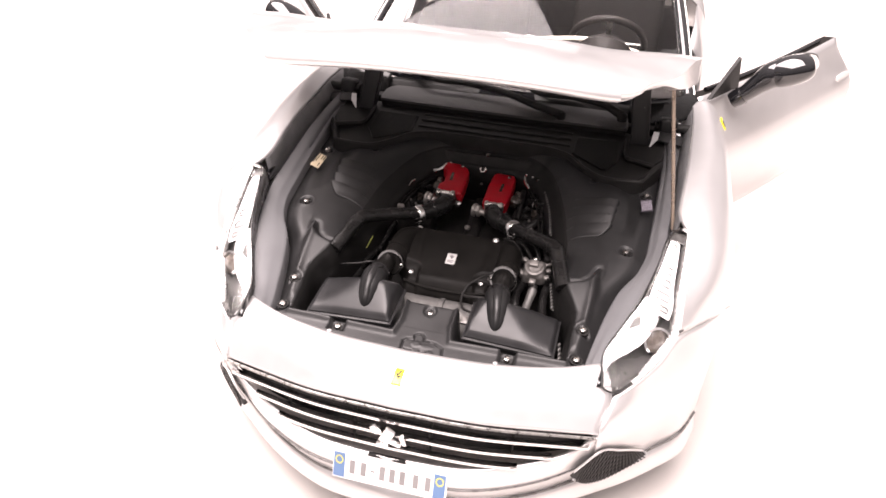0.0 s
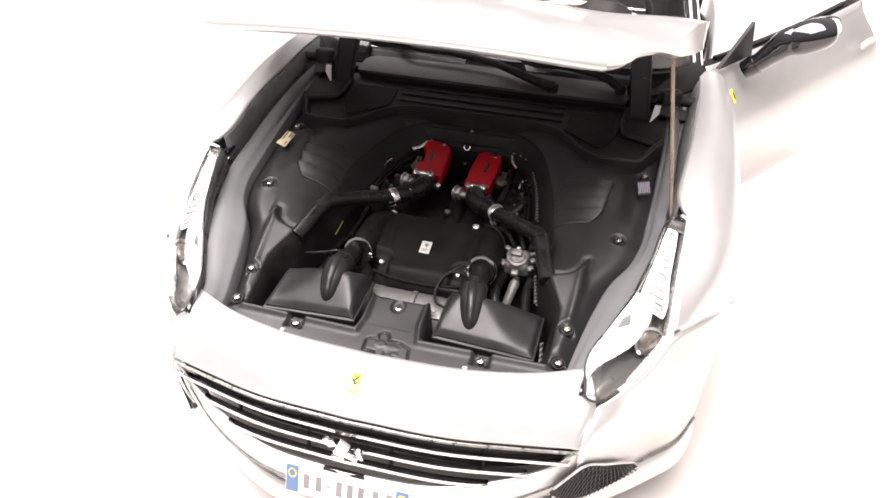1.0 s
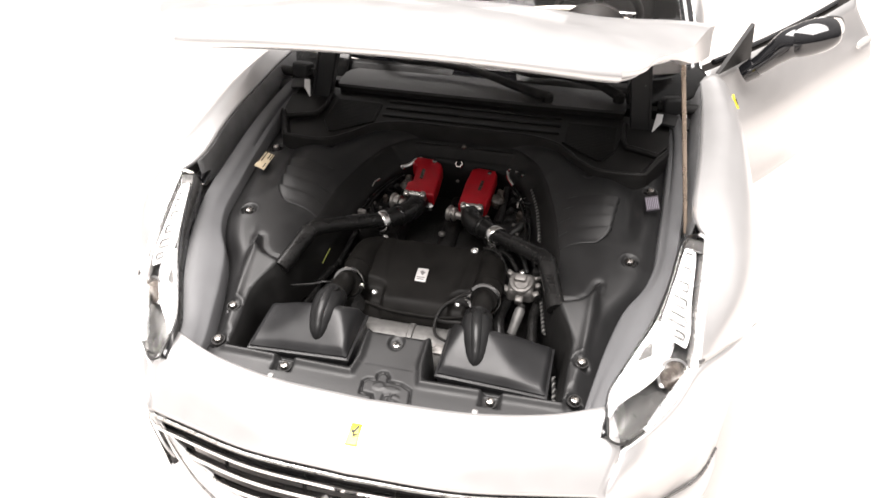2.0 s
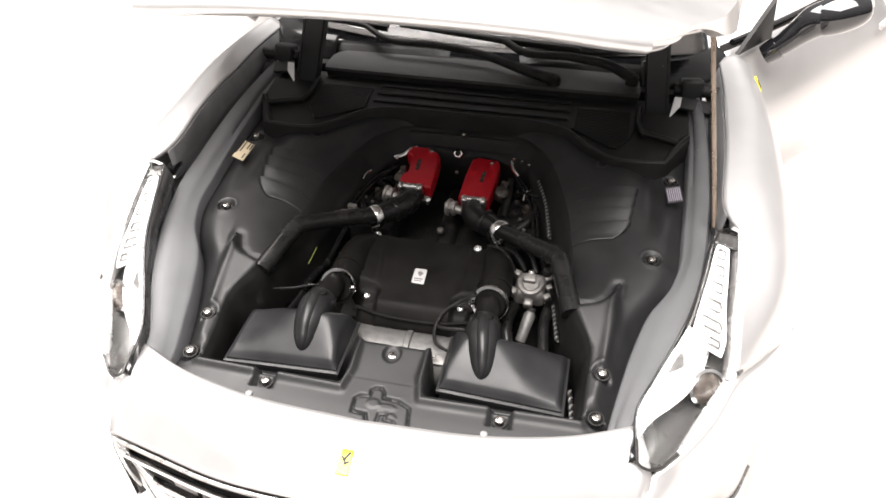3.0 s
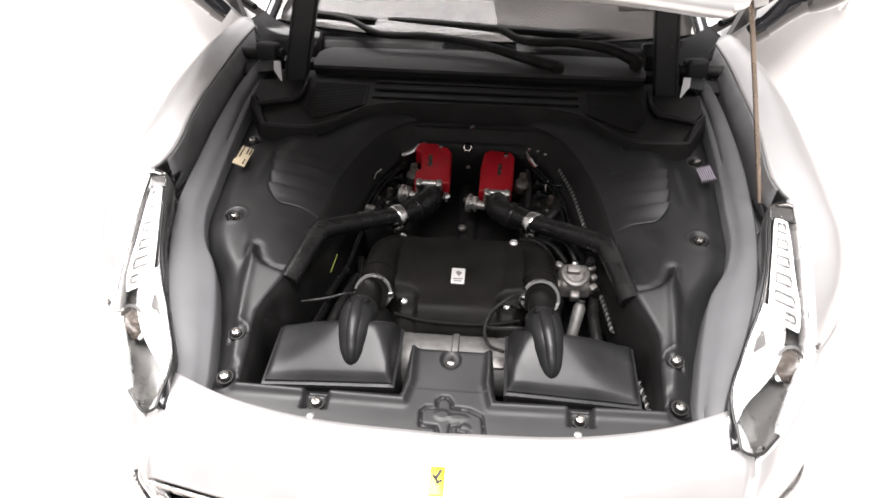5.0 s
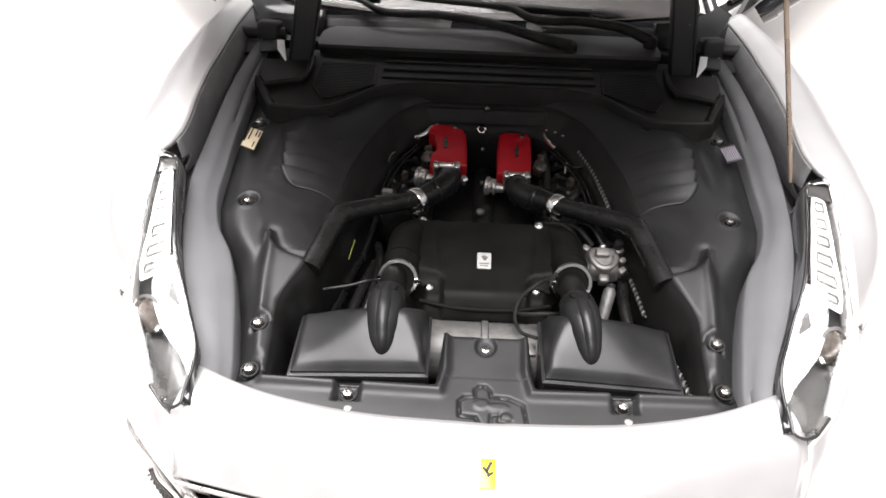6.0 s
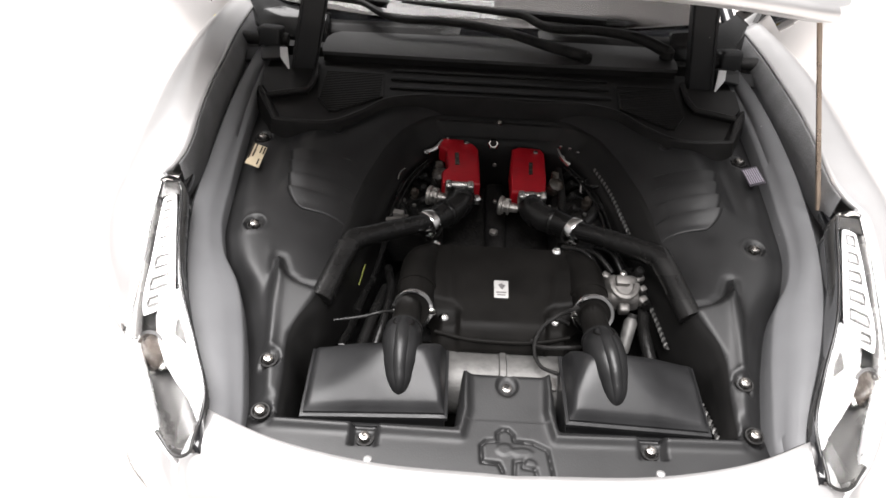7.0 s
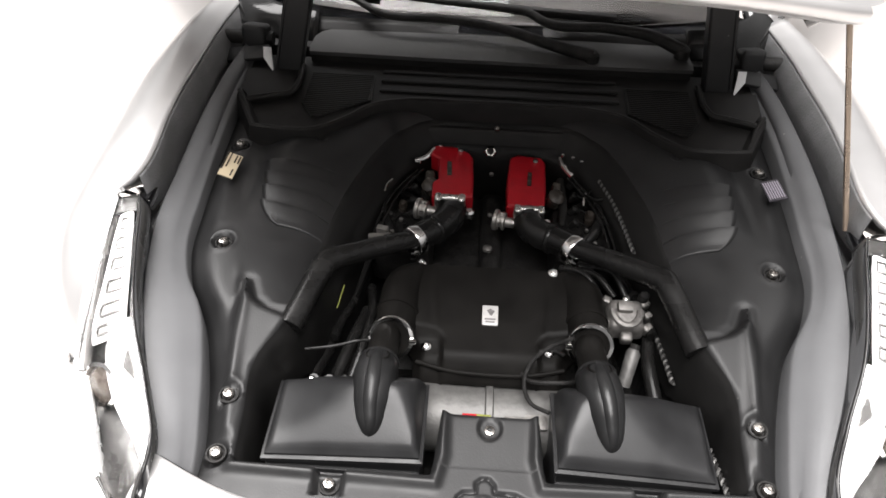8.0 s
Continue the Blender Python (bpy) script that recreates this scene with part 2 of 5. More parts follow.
car = new("model_car")
tagged(car, "silver die-cast model sports car with open bonnet and doors", "model car")

# ---------------------------------------------------------------- front bumper
def build_front():
    top = [
        [(0, 2.31, 0.715), (0.3, 2.33, 0.715), (0.45, 2.37, 0.71), (0.59, 2.435, 0.705)],
        [(0, 2.206, 0.705), (0.28, 2.225, 0.703), (0.45, 2.285, 0.69), (0.622, 2.338, 0.663)],
        [(0, 2.135, 0.652), (0.28, 2.158, 0.638), (0.45, 2.206, 0.613), (0.60, 2.252, 0.590)],
    ]
    corner = [
        [(0.622, 2.338, 0.663), (0.680, 2.390, 0.688), (0.749, 2.490, 0.703), (0.798, 2.593, 0.731), (0.88, 2.71, 0.705), (0.945, 2.82, 0.676)],
        [(0.60, 2.252, 0.590), (0.70, 2.355, 0.582), (0.80, 2.48, 0.58), (0.89, 2.62, 0.585), (0.955, 2.80, 0.59)],
        [(0.60, 2.29, 0.43), (0.70, 2.38, 0.43), (0.80, 2.49, 0.43), (0.89, 2.62, 0.43), (0.945, 2.76, 0.43)],
        [(0.58, 2.33, 0.30), (0.69, 2.41, 0.30), (0.79, 2.51, 0.30), (0.88, 2.60, 0.30), (0.935, 2.72, 0.30)],
    ]
    chin = [
        [(0, 2.085, 0.488), (0.25, 2.105, 0.492), (0.42, 2.176, 0.494), (0.53, 2.222, 0.522), (0.60, 2.252, 0.590)],
        [(0, 2.07, 0.42), (0.25, 2.09, 0.42), (0.45, 2.18, 0.42), (0.60, 2.29, 0.43)],
        [(0, 2.12, 0.31), (0.25, 2.14, 0.31), (0.43, 2.22, 0.305), (0.58, 2.33, 0.30)],
    ]
    lip = [
        [(0, 2.12, 0.31), (0.25, 2.14, 0.31), (0.43, 2.22, 0.305), (0.58, 2.33, 0.30), (0.69, 2.41, 0.30), (0.79, 2.51, 0.30), (0.88, 2.60, 0.30), (0.935, 2.72, 0.30)],
        [(0, 2.095, 0.285), (0.25, 2.12, 0.285), (0.46, 2.22, 0.28), (0.60, 2.325, 0.275), (0.71, 2.41, 0.27), (0.81, 2.50, 0.27), (0.89, 2.585, 0.27), (0.94, 2.70, 0.27)],
        [(0, 2.085, 0.235), (0.25, 2.11, 0.235), (0.46, 2.21, 0.23), (0.61, 2.32, 0.225), (0.72, 2.405, 0.22), (0.82, 2.495, 0.22), (0.90, 2.58, 0.22), (0.945, 2.70, 0.22)],
        [(0, 2.14, 0.19), (0.25, 2.16, 0.19), (0.43, 2.25, 0.19), (0.58, 2.36, 0.19), (0.68, 2.44, 0.19), (0.78, 2.53, 0.19), (0.87, 2.62, 0.19), (0.93, 2.73, 0.19)],
    ]
    body = join(patch(top, 26, 22), patch(corner, 26, 30), patch(chin, 26, 20), patch(lip, 50, 12))
    bumper = part("front_bumper", join(body, flip(body)), PAINT, car, "pearl silver front bumper panel", solid=0.012, angle=35, weld=0.003)
    # turned-down edge behind the nose panel
    for s in (1, -1):
        a = along(top[0], 26)
        part("nose_flange", flip(sheet(np.stack([a + (0, 0.004, -0.004), a + (0, 0.012, -0.03), a + (0, 0.016, -0.09)])), s), GUTTER, bumper)
        part("edge_clip", flip(moved(lathe([(0.008, -0.02), (0.008, 0.001), (0.004, 0.004)], 10), place(0.268, 2.332, 0.7185, -10)), s), PAINT, bumper, "small painted clip on the panel edge")
    # chin creases, their shade laid on as grey strips; bright edge over the grille
    for s in (1, -1):
        part("chin_crease_shade", flip(tube(np.array(chin[1]) + (0, -0.010, 0.0), 0.0035, 6, 30), s), LAMPWALL, bumper)
        part("lip_crease_shade", flip(tube(np.array(lip[0]) + (0.004, -0.012, 0.0), 0.0045, 6, 50), s), LAMPWALL, bumper)
        part("grille_edge", flip(tube(np.array(top[2]) + (0, -0.010, -0.006), 0.0050, 6, 30), s), STEEL, bumper, "bright edge above the grille")
    # grille: dark back, side struts, three bars
    back = np.stack([along([(-0.64, 2.315, 0.566), (-0.60, 2.295, 0.569), (-0.43, 2.235, 0.575), (-0.2, 2.19, 0.60), (0, 2.18, 0.61), (0.2, 2.19, 0.60), (0.43, 2.235, 0.575), (0.60, 2.295, 0.569), (0.64, 2.315, 0.566)], 40) for dz in (0.045, 0, -0.06, -0.11)])
    for r, dz in zip(back, (0.045, 0, -0.06, -0.11)):
        r[:, 2] += dz * (1 - 0.6 * (np.abs(r[:, 0]) / 0.64) ** 4)
    part("grille_mesh", sheet(back), MESHM, bumper, "black grille backing", solid=0.004)
    top_c = lambda x: spl([(r[0], r[1], r[2]) for r in top[2]], abs(x))[0]
    bot_c = lambda x: spl([(r[0], r[1], r[2]) for r in chin[0]], abs(x))[0]
    for k, (f, end) in enumerate(((0.28, 0.582), (0.54, 0.478), (0.80, 0.383))):
        pts = []
        for x in np.linspace(-end, end, 25):
            y, z = top_c(x) + f * (bot_c(0) - top_c(0))
            pts.append((x, y + 0.004, z))
        bar = np.array(pts)
        prof = [(0.010, -0.004), (-0.004, -0.005), (-0.009, -0.001), (-0.007, 0.004), (0.010, 0.005)]
        rows = np.stack([bar + (0, py, pz) for py, pz in prof])
        part("grille_bar", sheet(rows), CHROME, bumper, "polished metal grille bar", solid=0.004)
    for x in (-0.36, -0.12, 0.12, 0.36):
        a, b = top_c(x), bot_c(x)
        p = np.array([(x, a[0] + 0.03, a[1] - 0.005), (x, b[0] + 0.035, b[1] + 0.005)])
        part("grille_post", tube(p, 0.005, 6, 4, smooth=False), DARK, bumper)
    # rearing figure on the grille, as a plain bright shape
    fig = join(moved(block((0.030, 0.016, 0.052), 0.007), place(0.002, 2.085, 0.575, 0, 25, 0)),
               moved(block((0.020, 0.014, 0.030), 0.006), place(-0.028, 2.084, 0.592, 0, -35, 0)),
               moved(block((0.040, 0.014, 0.016), 0.006), place(0.020, 2.086, 0.552, 0, 20, 0)),
               moved(block((0.014, 0.012, 0.034), 0.005), place(0.044, 2.086, 0.567, 0, -15, 0)),
               moved(block((0.034, 0.014, 0.014), 0.005), place(-0.010, 2.084, 0.542, 0, -15, 0)))
    part("grille_emblem", moved(fig, place(0, 2.085, 0.582) @ Matrix.Scale(1.16, 4) @ place(0, -2.085, -0.570)), CHROME, bumper, "chrome grille emblem")
    # yellow badge on the nose
    em = place(0, 2.208, 0.7105, 8, 0, 0) @ Matrix.Diagonal((0.84, 0.80, 1, 1))
    badge = part("nose_badge", moved(block((0.034, 0.078, 0.006), 0.001), em), GOLDEN, bumper, "yellow enamel nose badge")
    mark = join(moved(block((0.007, 0.028, 0.002), 0.0), em @ place(0.002, 0.012, 0.0035, 0, 0, -25)),
                moved(block((0.006, 0.022, 0.002), 0.0), em @ place(-0.004, 0.002, 0.0035, 0, 0, 35)),
                moved(block((0.006, 0.016, 0.002), 0.0), em @ place(0.005, -0.006, 0.0035, 0, 0, -50)))
    part("badge_mark", mark, INK, badge)
    part("badge_band", moved(block((0.032, 0.005, 0.002), 0.0), em @ place(0, 0.034, 0.0035)), BRASS, badge)
    # number plate
    pm = place(0.012, 2.064, 0.434, 70, 0, 0)
    plate = part("number_plate", moved(block((0.362, 0.094, 0.008), 0.003), pm), WHITEP, bumper, "white number plate with blue ends")
    for x in (-0.160, 0.158):
        part("blue_band", moved(block((0.036, 0.084, 0.002), 0.0), pm @ place(x, 0, 0.0045)), BLUE, plate)
        a = np.linspace(0, 2 * np.pi, 13)[:-1]
        ring = [moved(block((0.0035, 0.0035, 0.001), 0), pm @ place(x + 0.011 * math.cos(t), 0.018 + 0.013 * math.sin(t), 0.006)) for t in a]
        part("star_ring", join(*ring), GOLDEN, plate)
    for x in (-0.118, -0.082, -0.052, -0.022, 0.010, 0.042, 0.084, 0.122):
        w, h = (0.014, 0.005) if x == -0.052 else (0.017, 0.046)
        part("plate_bar", moved(block((w, h, 0.002), 0.0), pm @ place(x, 0, 0.0045)), GREYINK, plate)
    part("plate_holder", moved(block((0.12, 0.012, 0.012), 0.003), place(0, 2.085, 0.484, 70, 0, 0)), DARK, bumper)

    def side(s):
        # lower intake with mesh, and the marker light
        n = 25
        out = np.array([0.65, -0.72, -0.10])
        low = along([(0.540, 2.244, 0.400), (0.585, 2.300, 0.330), (0.634, 2.352, 0.302), (0.702, 2.412, 0.309), (0.766, 2.474, 0.316)], n)
        high = along([(0.540, 2.244, 0.400), (0.575, 2.252, 0.455), (0.615, 2.282, 0.488), (0.678, 2.349, 0.437), (0.766, 2.474, 0.316)], n)
        rows = [low * (1 - k) + high * k + out * (0.052 - 0.018 * k) + (-0.020, 0.004, 0.022) for k in np.linspace(0, 1, 9)]
        intake = part("intake_mesh", flip(sheet(np.stack(rows)), s), MESHM, bumper, "black honeycomb lower intake", solid=0.004)
        wires = []
        for j in range(1, n - 1):
            for d in (-3, 3):
                a, b = rows[0][j], rows[-1][min(max(j + d, 0), n - 1)]
                wires.append(tube([a + out * 0.005, b + out * 0.005], 0.0022, 4, 2, smooth=False))
        part("mesh_wire", flip(join(*wires), s), COVER, intake)
        edge = np.concatenate([rows[0], rows[-1][::-1][1:-1]])
        part("intake_rim", flip(tube(edge, 0.004, 6, 60), s), PAINT, intake)
        out = np.array([0.55, -0.62, 0.55])
        ring = np.array([(0.672, 2.362, 0.645), (0.645, 2.350, 0.640), (0.622, 2.315, 0.622), (0.612, 2.287, 0.604), (0.640, 2.307, 0.598), (0.669, 2.342, 0.611), (0.680, 2.367, 0.628), (0.672, 2.362, 0.645)]) + out * 0.007
        mk = part("marker_light", flip(tube(ring, 0.0042, 6, 36), s), CHROME, bumper, "small almond-shaped side marker")
        c = ring.mean(0)
        part("marker_lens", flip((np.r_[ring[:-1], [c + out * 0.006]], [[k, (k + 1) % 7, 7] for k in range(7)]), s), PAINT, mk)

    both(side)


build_front()


# ---------------------------------------------------------------- wings
def build_wings():
    crest = [(0.799, 2.597, 0.735), (0.794, 2.712, 0.828), (0.800, 2.852, 0.894), (0.798, 2.905, 0.915), (0.775, 2.945, 0.922), (0.762, 3.00, 0.928), (0.762, 3.05, 0.933), (0.771, 3.15, 0.943), (0.784, 3.3, 0.947), (0.796, 3.5, 0.942), (0.808, 3.7, 0.935), (0.812, 3.88, 0.925), (0.812, 3.94, 0.922)]
    shoulder = [(0.845, 2.66, 0.724), (0.882, 2.77, 0.812), (0.890, 2.88, 0.872), (0.877, 2.97, 0.905), (0.868, 3.1, 0.925), (0.875, 3.3, 0.938), (0.89, 3.5, 0.943), (0.885, 3.74, 0.945), (0.87, 3.94, 0.94)]
    flank = [(0.905, 2.752, 0.697), (0.945, 2.84, 0.745), (0.958, 2.93, 0.79), (0.96, 3.02, 0.82), (0.962, 3.15, 0.84), (0.962, 3.32, 0.85), (0.960, 3.5, 0.85), (0.952, 3.74, 0.845), (0.938, 3.94, 0.84)]
    arch_lip = [(0.946, 2.82, 0.668), (0.966, 2.86, 0.68), (0.974, 2.94, 0.71), (0.976, 3.03, 0.715), (0.974, 3.18, 0.695), (0.968, 3.32, 0.64), (0.962, 3.46, 0.55), (0.955, 3.74, 0.52), (0.945, 3.94, 0.52)]
    rows = [crest, shoulder, flank, arch_lip]
    lower = [
        [(0.968, 3.30, 0.645), (0.962, 3.46, 0.55), (0.945, 3.94, 0.52)],
        [(0.955, 3.37, 0.45), (0.95, 3.48, 0.40), (0.93, 3.94, 0.36)],
        [(0.93, 3.40, 0.22), (0.92, 3.5, 0.2), (0.90, 3.94, 0.2)],
    ]
    arch = [[(0.925, 3.02 - 0.37 * math.cos(a), 0.33 + 0.375 * math.sin(a)) for a in np.linspace(0.75, 2.6, 9)],
            [(0.70, 3.02 - 0.36 * math.cos(a), 0.33 + 0.365 * math.sin(a)) for a in np.linspace(0.75, 2.6, 9)]]

    def side(s):
        wing = part("front_wing", flip(join(patch(rows, 60, 26), patch(lower, 16, 10)), s), PAINT, car, "pearl silver front wing", solid=0.012)
        part("arch_liner", flip(patch(arch, 30, 4), s), DARK, wing, solid=0.006)
        # shut line ahead of the wheel, yellow shield behind it
        part("panel_gap", flip(tube([(0.80, 2.60, 0.742), (0.875, 2.72, 0.716), (0.955, 2.83, 0.680), (0.982, 2.875, 0.668)], [0.0065, 0.005, 0.003, 0.0012], 6, 16), s), LAMPDARK, wing)
        sm = place(0.950, 3.885, 0.868, 0, 58, 0)
        sh = part("wing_shield", flip(moved(prism([(-0.028, -0.018), (0.016, -0.018), (0.028, 0.0), (0.016, 0.018), (-0.028, 0.018)], 0, 0.006), sm), s), GOLDEN, wing, "yellow shield badge on the wing")
        part("shield_mark", flip(moved(block((0.026, 0.016, 0.002), 0), sm @ place(-0.004, 0, 0.007)), s), INK, sh)
        # inner vertical edge of the wing, rough black
        rim = along(rows[0], 60)
        rim = rim[rim[:, 1] > 2.95]
        inner = []
        for dx, dz in ((0.0, -0.003), (-0.004, -0.007), (-0.013, -0.020), (-0.026, -0.044), (-0.034, -0.095)):
            lean = 0.20 + 0.70 * np.clip((rim[:, 1] - 2.98) / 0.37, 0, 1)
            inner.append(rim + np.stack([dx * lean, 0 * lean, dz + 0 * lean], 1))
        part("wing_gutter", flip(sheet(np.stack(inner)), s), GUTTER, wing, "rough black painted gutter", solid=0.004)

    both(side)


build_wings()


# ---------------------------------------------------------------- engine bay tray
LEDGE_IN = [(2.34, 0.520, 0.668), (2.457, 0.533, 0.672), (2.548, 0.550, 0.696), (2.66, 0.575, 0.722), (2.77, 0.612, 0.748), (2.841, 0.655, 0.768), (2.90, 0.674, 0.782), (3.065, 0.690, 0.806), (3.26, 0.701, 0.831), (3.51, 0.710, 0.851), (3.70, 0.706, 0.862)]
LEDGE_OUT = [(2.34, 0.575, 0.690), (2.437, 0.592, 0.702), (2.495, 0.613, 0.718), (2.60, 0.660, 0.746), (2.78, 0.722, 0.786), (2.94, 0.748, 0.822), (3.11, 0.751, 0.850), (3.34, 0.754, 0.877), (3.60, 0.748, 0.893), (3.70, 0.740, 0.896)]
TRAY = [(2.26, 0.618), (2.40, 0.643), (2.478, 0.656), (2.594, 0.683), (2.75, 0.722), (2.95, 0.760), (3.1, 0.782), (3.3, 0.803), (3.5, 0.815), (3.75, 0.83)]
OPENING = [(0.105, 2.470), (0.468, 2.470), (0.472, 2.655), (0.425, 2.745), (0.392, 2.85), (0.355, 2.97), (0.322, 3.11), (0.293, 3.21), (0.262, 3.30), (0.215, 3.38), (0.14, 3.43), (0.0, 3.446), (-0.5, 3.446), (-0.5, 2.590), (0.092, 2.590)]
SCREWS = [(0.503, 2.478, 0.660), (0.508, 2.594, 0.686), (0.608, 2.950, 0.764), (0.659, 3.298, 0.806)]


def inside(poly, x, y):
    """Signed distance to a polygon, negative inside."""
    p = np.array(poly)
    q = np.roll(p, -1, 0)
    d = np.full(x.shape, 1e9)
    wind = np.zeros(x.shape, bool)
    for (ax, ay), (bx, by) in zip(p, q):
        ex, ey = bx - ax, by - ay
        t = np.clip(((x - ax) * ex + (y - ay) * ey) / (ex * ex + ey * ey), 0, 1)
        d = np.minimum(d, np.hypot(x - ax - t * ex, y - ay - t * ey))
        hit = ((ay > y) != (by > y)) & (x < ex * (y - ay) / (ey if ey else 1e-12) + ax)
        wind ^= hit
    return np.where(wind, -d, d)


def smooth(a, b, x):
    t = np.clip((x - a) / (b - a), 0, 1)
    return t * t * (3 - 2 * t)


def line_gap(pts, x, y):
    d = np.full(x.shape, 1e9)
    for (ax, ay), (bx, by) in zip(pts[:-1], pts[1:]):
        ex, ey = bx - ax, by - ay
        t = np.clip(((x - ax) * ex + (y - ay) * ey) / (ex * ex + ey * ey), 0, 1)
        d = np.minimum(d, np.hypot(x - ax - t * ex, y - ay - t * ey))
    return d


def tray_height(X, y):
    """The moulded liner's height; X may be either side."""
    x = np.abs(X)
    shape = x.shape
    yf = y.ravel()
    z = spl(TRAY, yf)[:, 0].reshape(shape)
    # gentle sag towards the engine on the flanks, hump over the suspension towers
    z += 0.012 * np.exp(-((x - 0.60) / 0.10) ** 2 - ((y - 2.98) / 0.25) ** 2)
    # louvred panel stands above the screw channel
    z += 0.022 * smooth(0.600, 0.505, x) * smooth(2.98, 3.16, y)
    z -= 0.010 * np.exp(-((x - 0.605) / 0.035) ** 2) * smooth(3.00, 3.12, y)
    opening = inside(OPENING, x, y)
    # raised lip round the arch, falling away from the opening
    arch = (y > 2.80)
    z += np.where(arch, -0.095 * np.exp(-(np.clip(opening, 0, 1) / 0.048) ** 1.4), 0) * smooth(2.78, 2.95, y)
    # rolled fold between the screw channel and the boxes, rising into the pipe collar
    fold = line_gap([(0.498, 2.53), (0.512, 2.66), (0.528, 2.80)], x, y)
    z += 0.010 * np.exp(-(fold / 0.014) ** 2)
    plateau = inside([(0.455, 2.56), (0.500, 2.58), (0.512, 2.66), (0.520, 2.74), (0.530, 2.845), (0.512, 2.802), (0.480, 2.778), (0.430, 2.762), (0.385, 2.760), (0.40, 2.70)], x, y)
    z += 0.029 * smooth(2.58, 2.82, y) * smooth(0.014, -0.014, plateau)
    z -= 0.006 * smooth(2.74, 2.80, y) * np.exp(-((plateau - 0.012) / 0.010) ** 2)
    # trough under the ledge, deep beside the boxes and shallow further back
    edge = spl(LEDGE_IN, yf)[:, 0].reshape(shape)
    deep = 0.048 * smooth(2.40, 2.54, y) * (1 - 0.62 * smooth(2.78, 2.94, y))
    z -= deep * np.exp(-(np.clip(edge - x, 0, 1) / 0.034) ** 2)
    ridge = line_gap([(0.508, 2.60), (0.520, 2.70), (0.545, 2.83), (0.560, 2.90)], x, y)
    z += 0.0045 * np.exp(-(ridge / 0.009) ** 2) * smooth(2.92, 2.78, y)
    # the liner dips under the bulkhead panel
    z -= 0.02 * smooth(3.50, 3.60, y)
    # screw seats
    for sx, sy, _ in SCREWS:
        d = np.hypot(x - sx, y - sy)
        z -= 0.012 * smooth(0.026, 0.018, d)
        z += 0.002 * np.exp(-((d - 0.028) / 0.005) ** 2)
    d = np.hypot(x, y - 2.562)
    z -= 0.010 * smooth(0.026, 0.018, d)
    z -= 0.006 * smooth(0.016, 0.010, np.hypot(x - 0.452, y - 3.315))
    # seat frame ahead of the boxes, with a notch for the tab screws
    frame_d = line_gap([(0.47, 2.455), (0.098, 2.448), (0.086, 2.50), (0.092, 2.63)], x, y)
    z += 0.012 * np.exp(-(frame_d / 0.010) ** 2)
    tab = inside([(0.264, 2.418), (0.312, 2.418), (0.312, 2.470), (0.264, 2.470)], x, y)
    z -= 0.022 * smooth(0.006, -0.004, tab)
    # embossed device on the front panel (not mirrored)
    out = line_gap([(-0.012, 2.375), (-0.02, 2.392), (-0.053, 2.394), (-0.055, 2.428), (-0.044, 2.438), (-0.022, 2.439), (-0.022, 2.456), (-0.012, 2.464), (0.0, 2.464), (0.010, 2.454), (0.012, 2.440), (0.048, 2.438), (0.078, 2.424), (0.088, 2.36)], X, y)
    z -= 0.007 * np.exp(-(out / 0.0032) ** 2)
    inn = line_gap([(0.010, 2.362), (0.012, 2.398), (0.030, 2.400), (0.028, 2.386), (0.052, 2.382), (0.056, 2.362)], X, y)
    z -= 0.005 * np.exp(-(inn / 0.0036) ** 2)
    for cx, cy, rx, ry in ((-0.008, 2.420, 0.016, 0.012), (0.026, 2.416, 0.022, 0.008), (0.040, 2.392, 0.014, 0.009)):
        z += 0.002 * smooth(1.3, 0.7, np.hypot((X - cx) / rx, (y - cy) / ry))
    # the wells
    z = np.where(opening < 0.012, z - 0.012 * (1 - np.clip(opening / 0.012, 0, 1)) ** 2, z)
    z += (0.40 - z) * smooth(0.0, -0.016, opening)
    return z


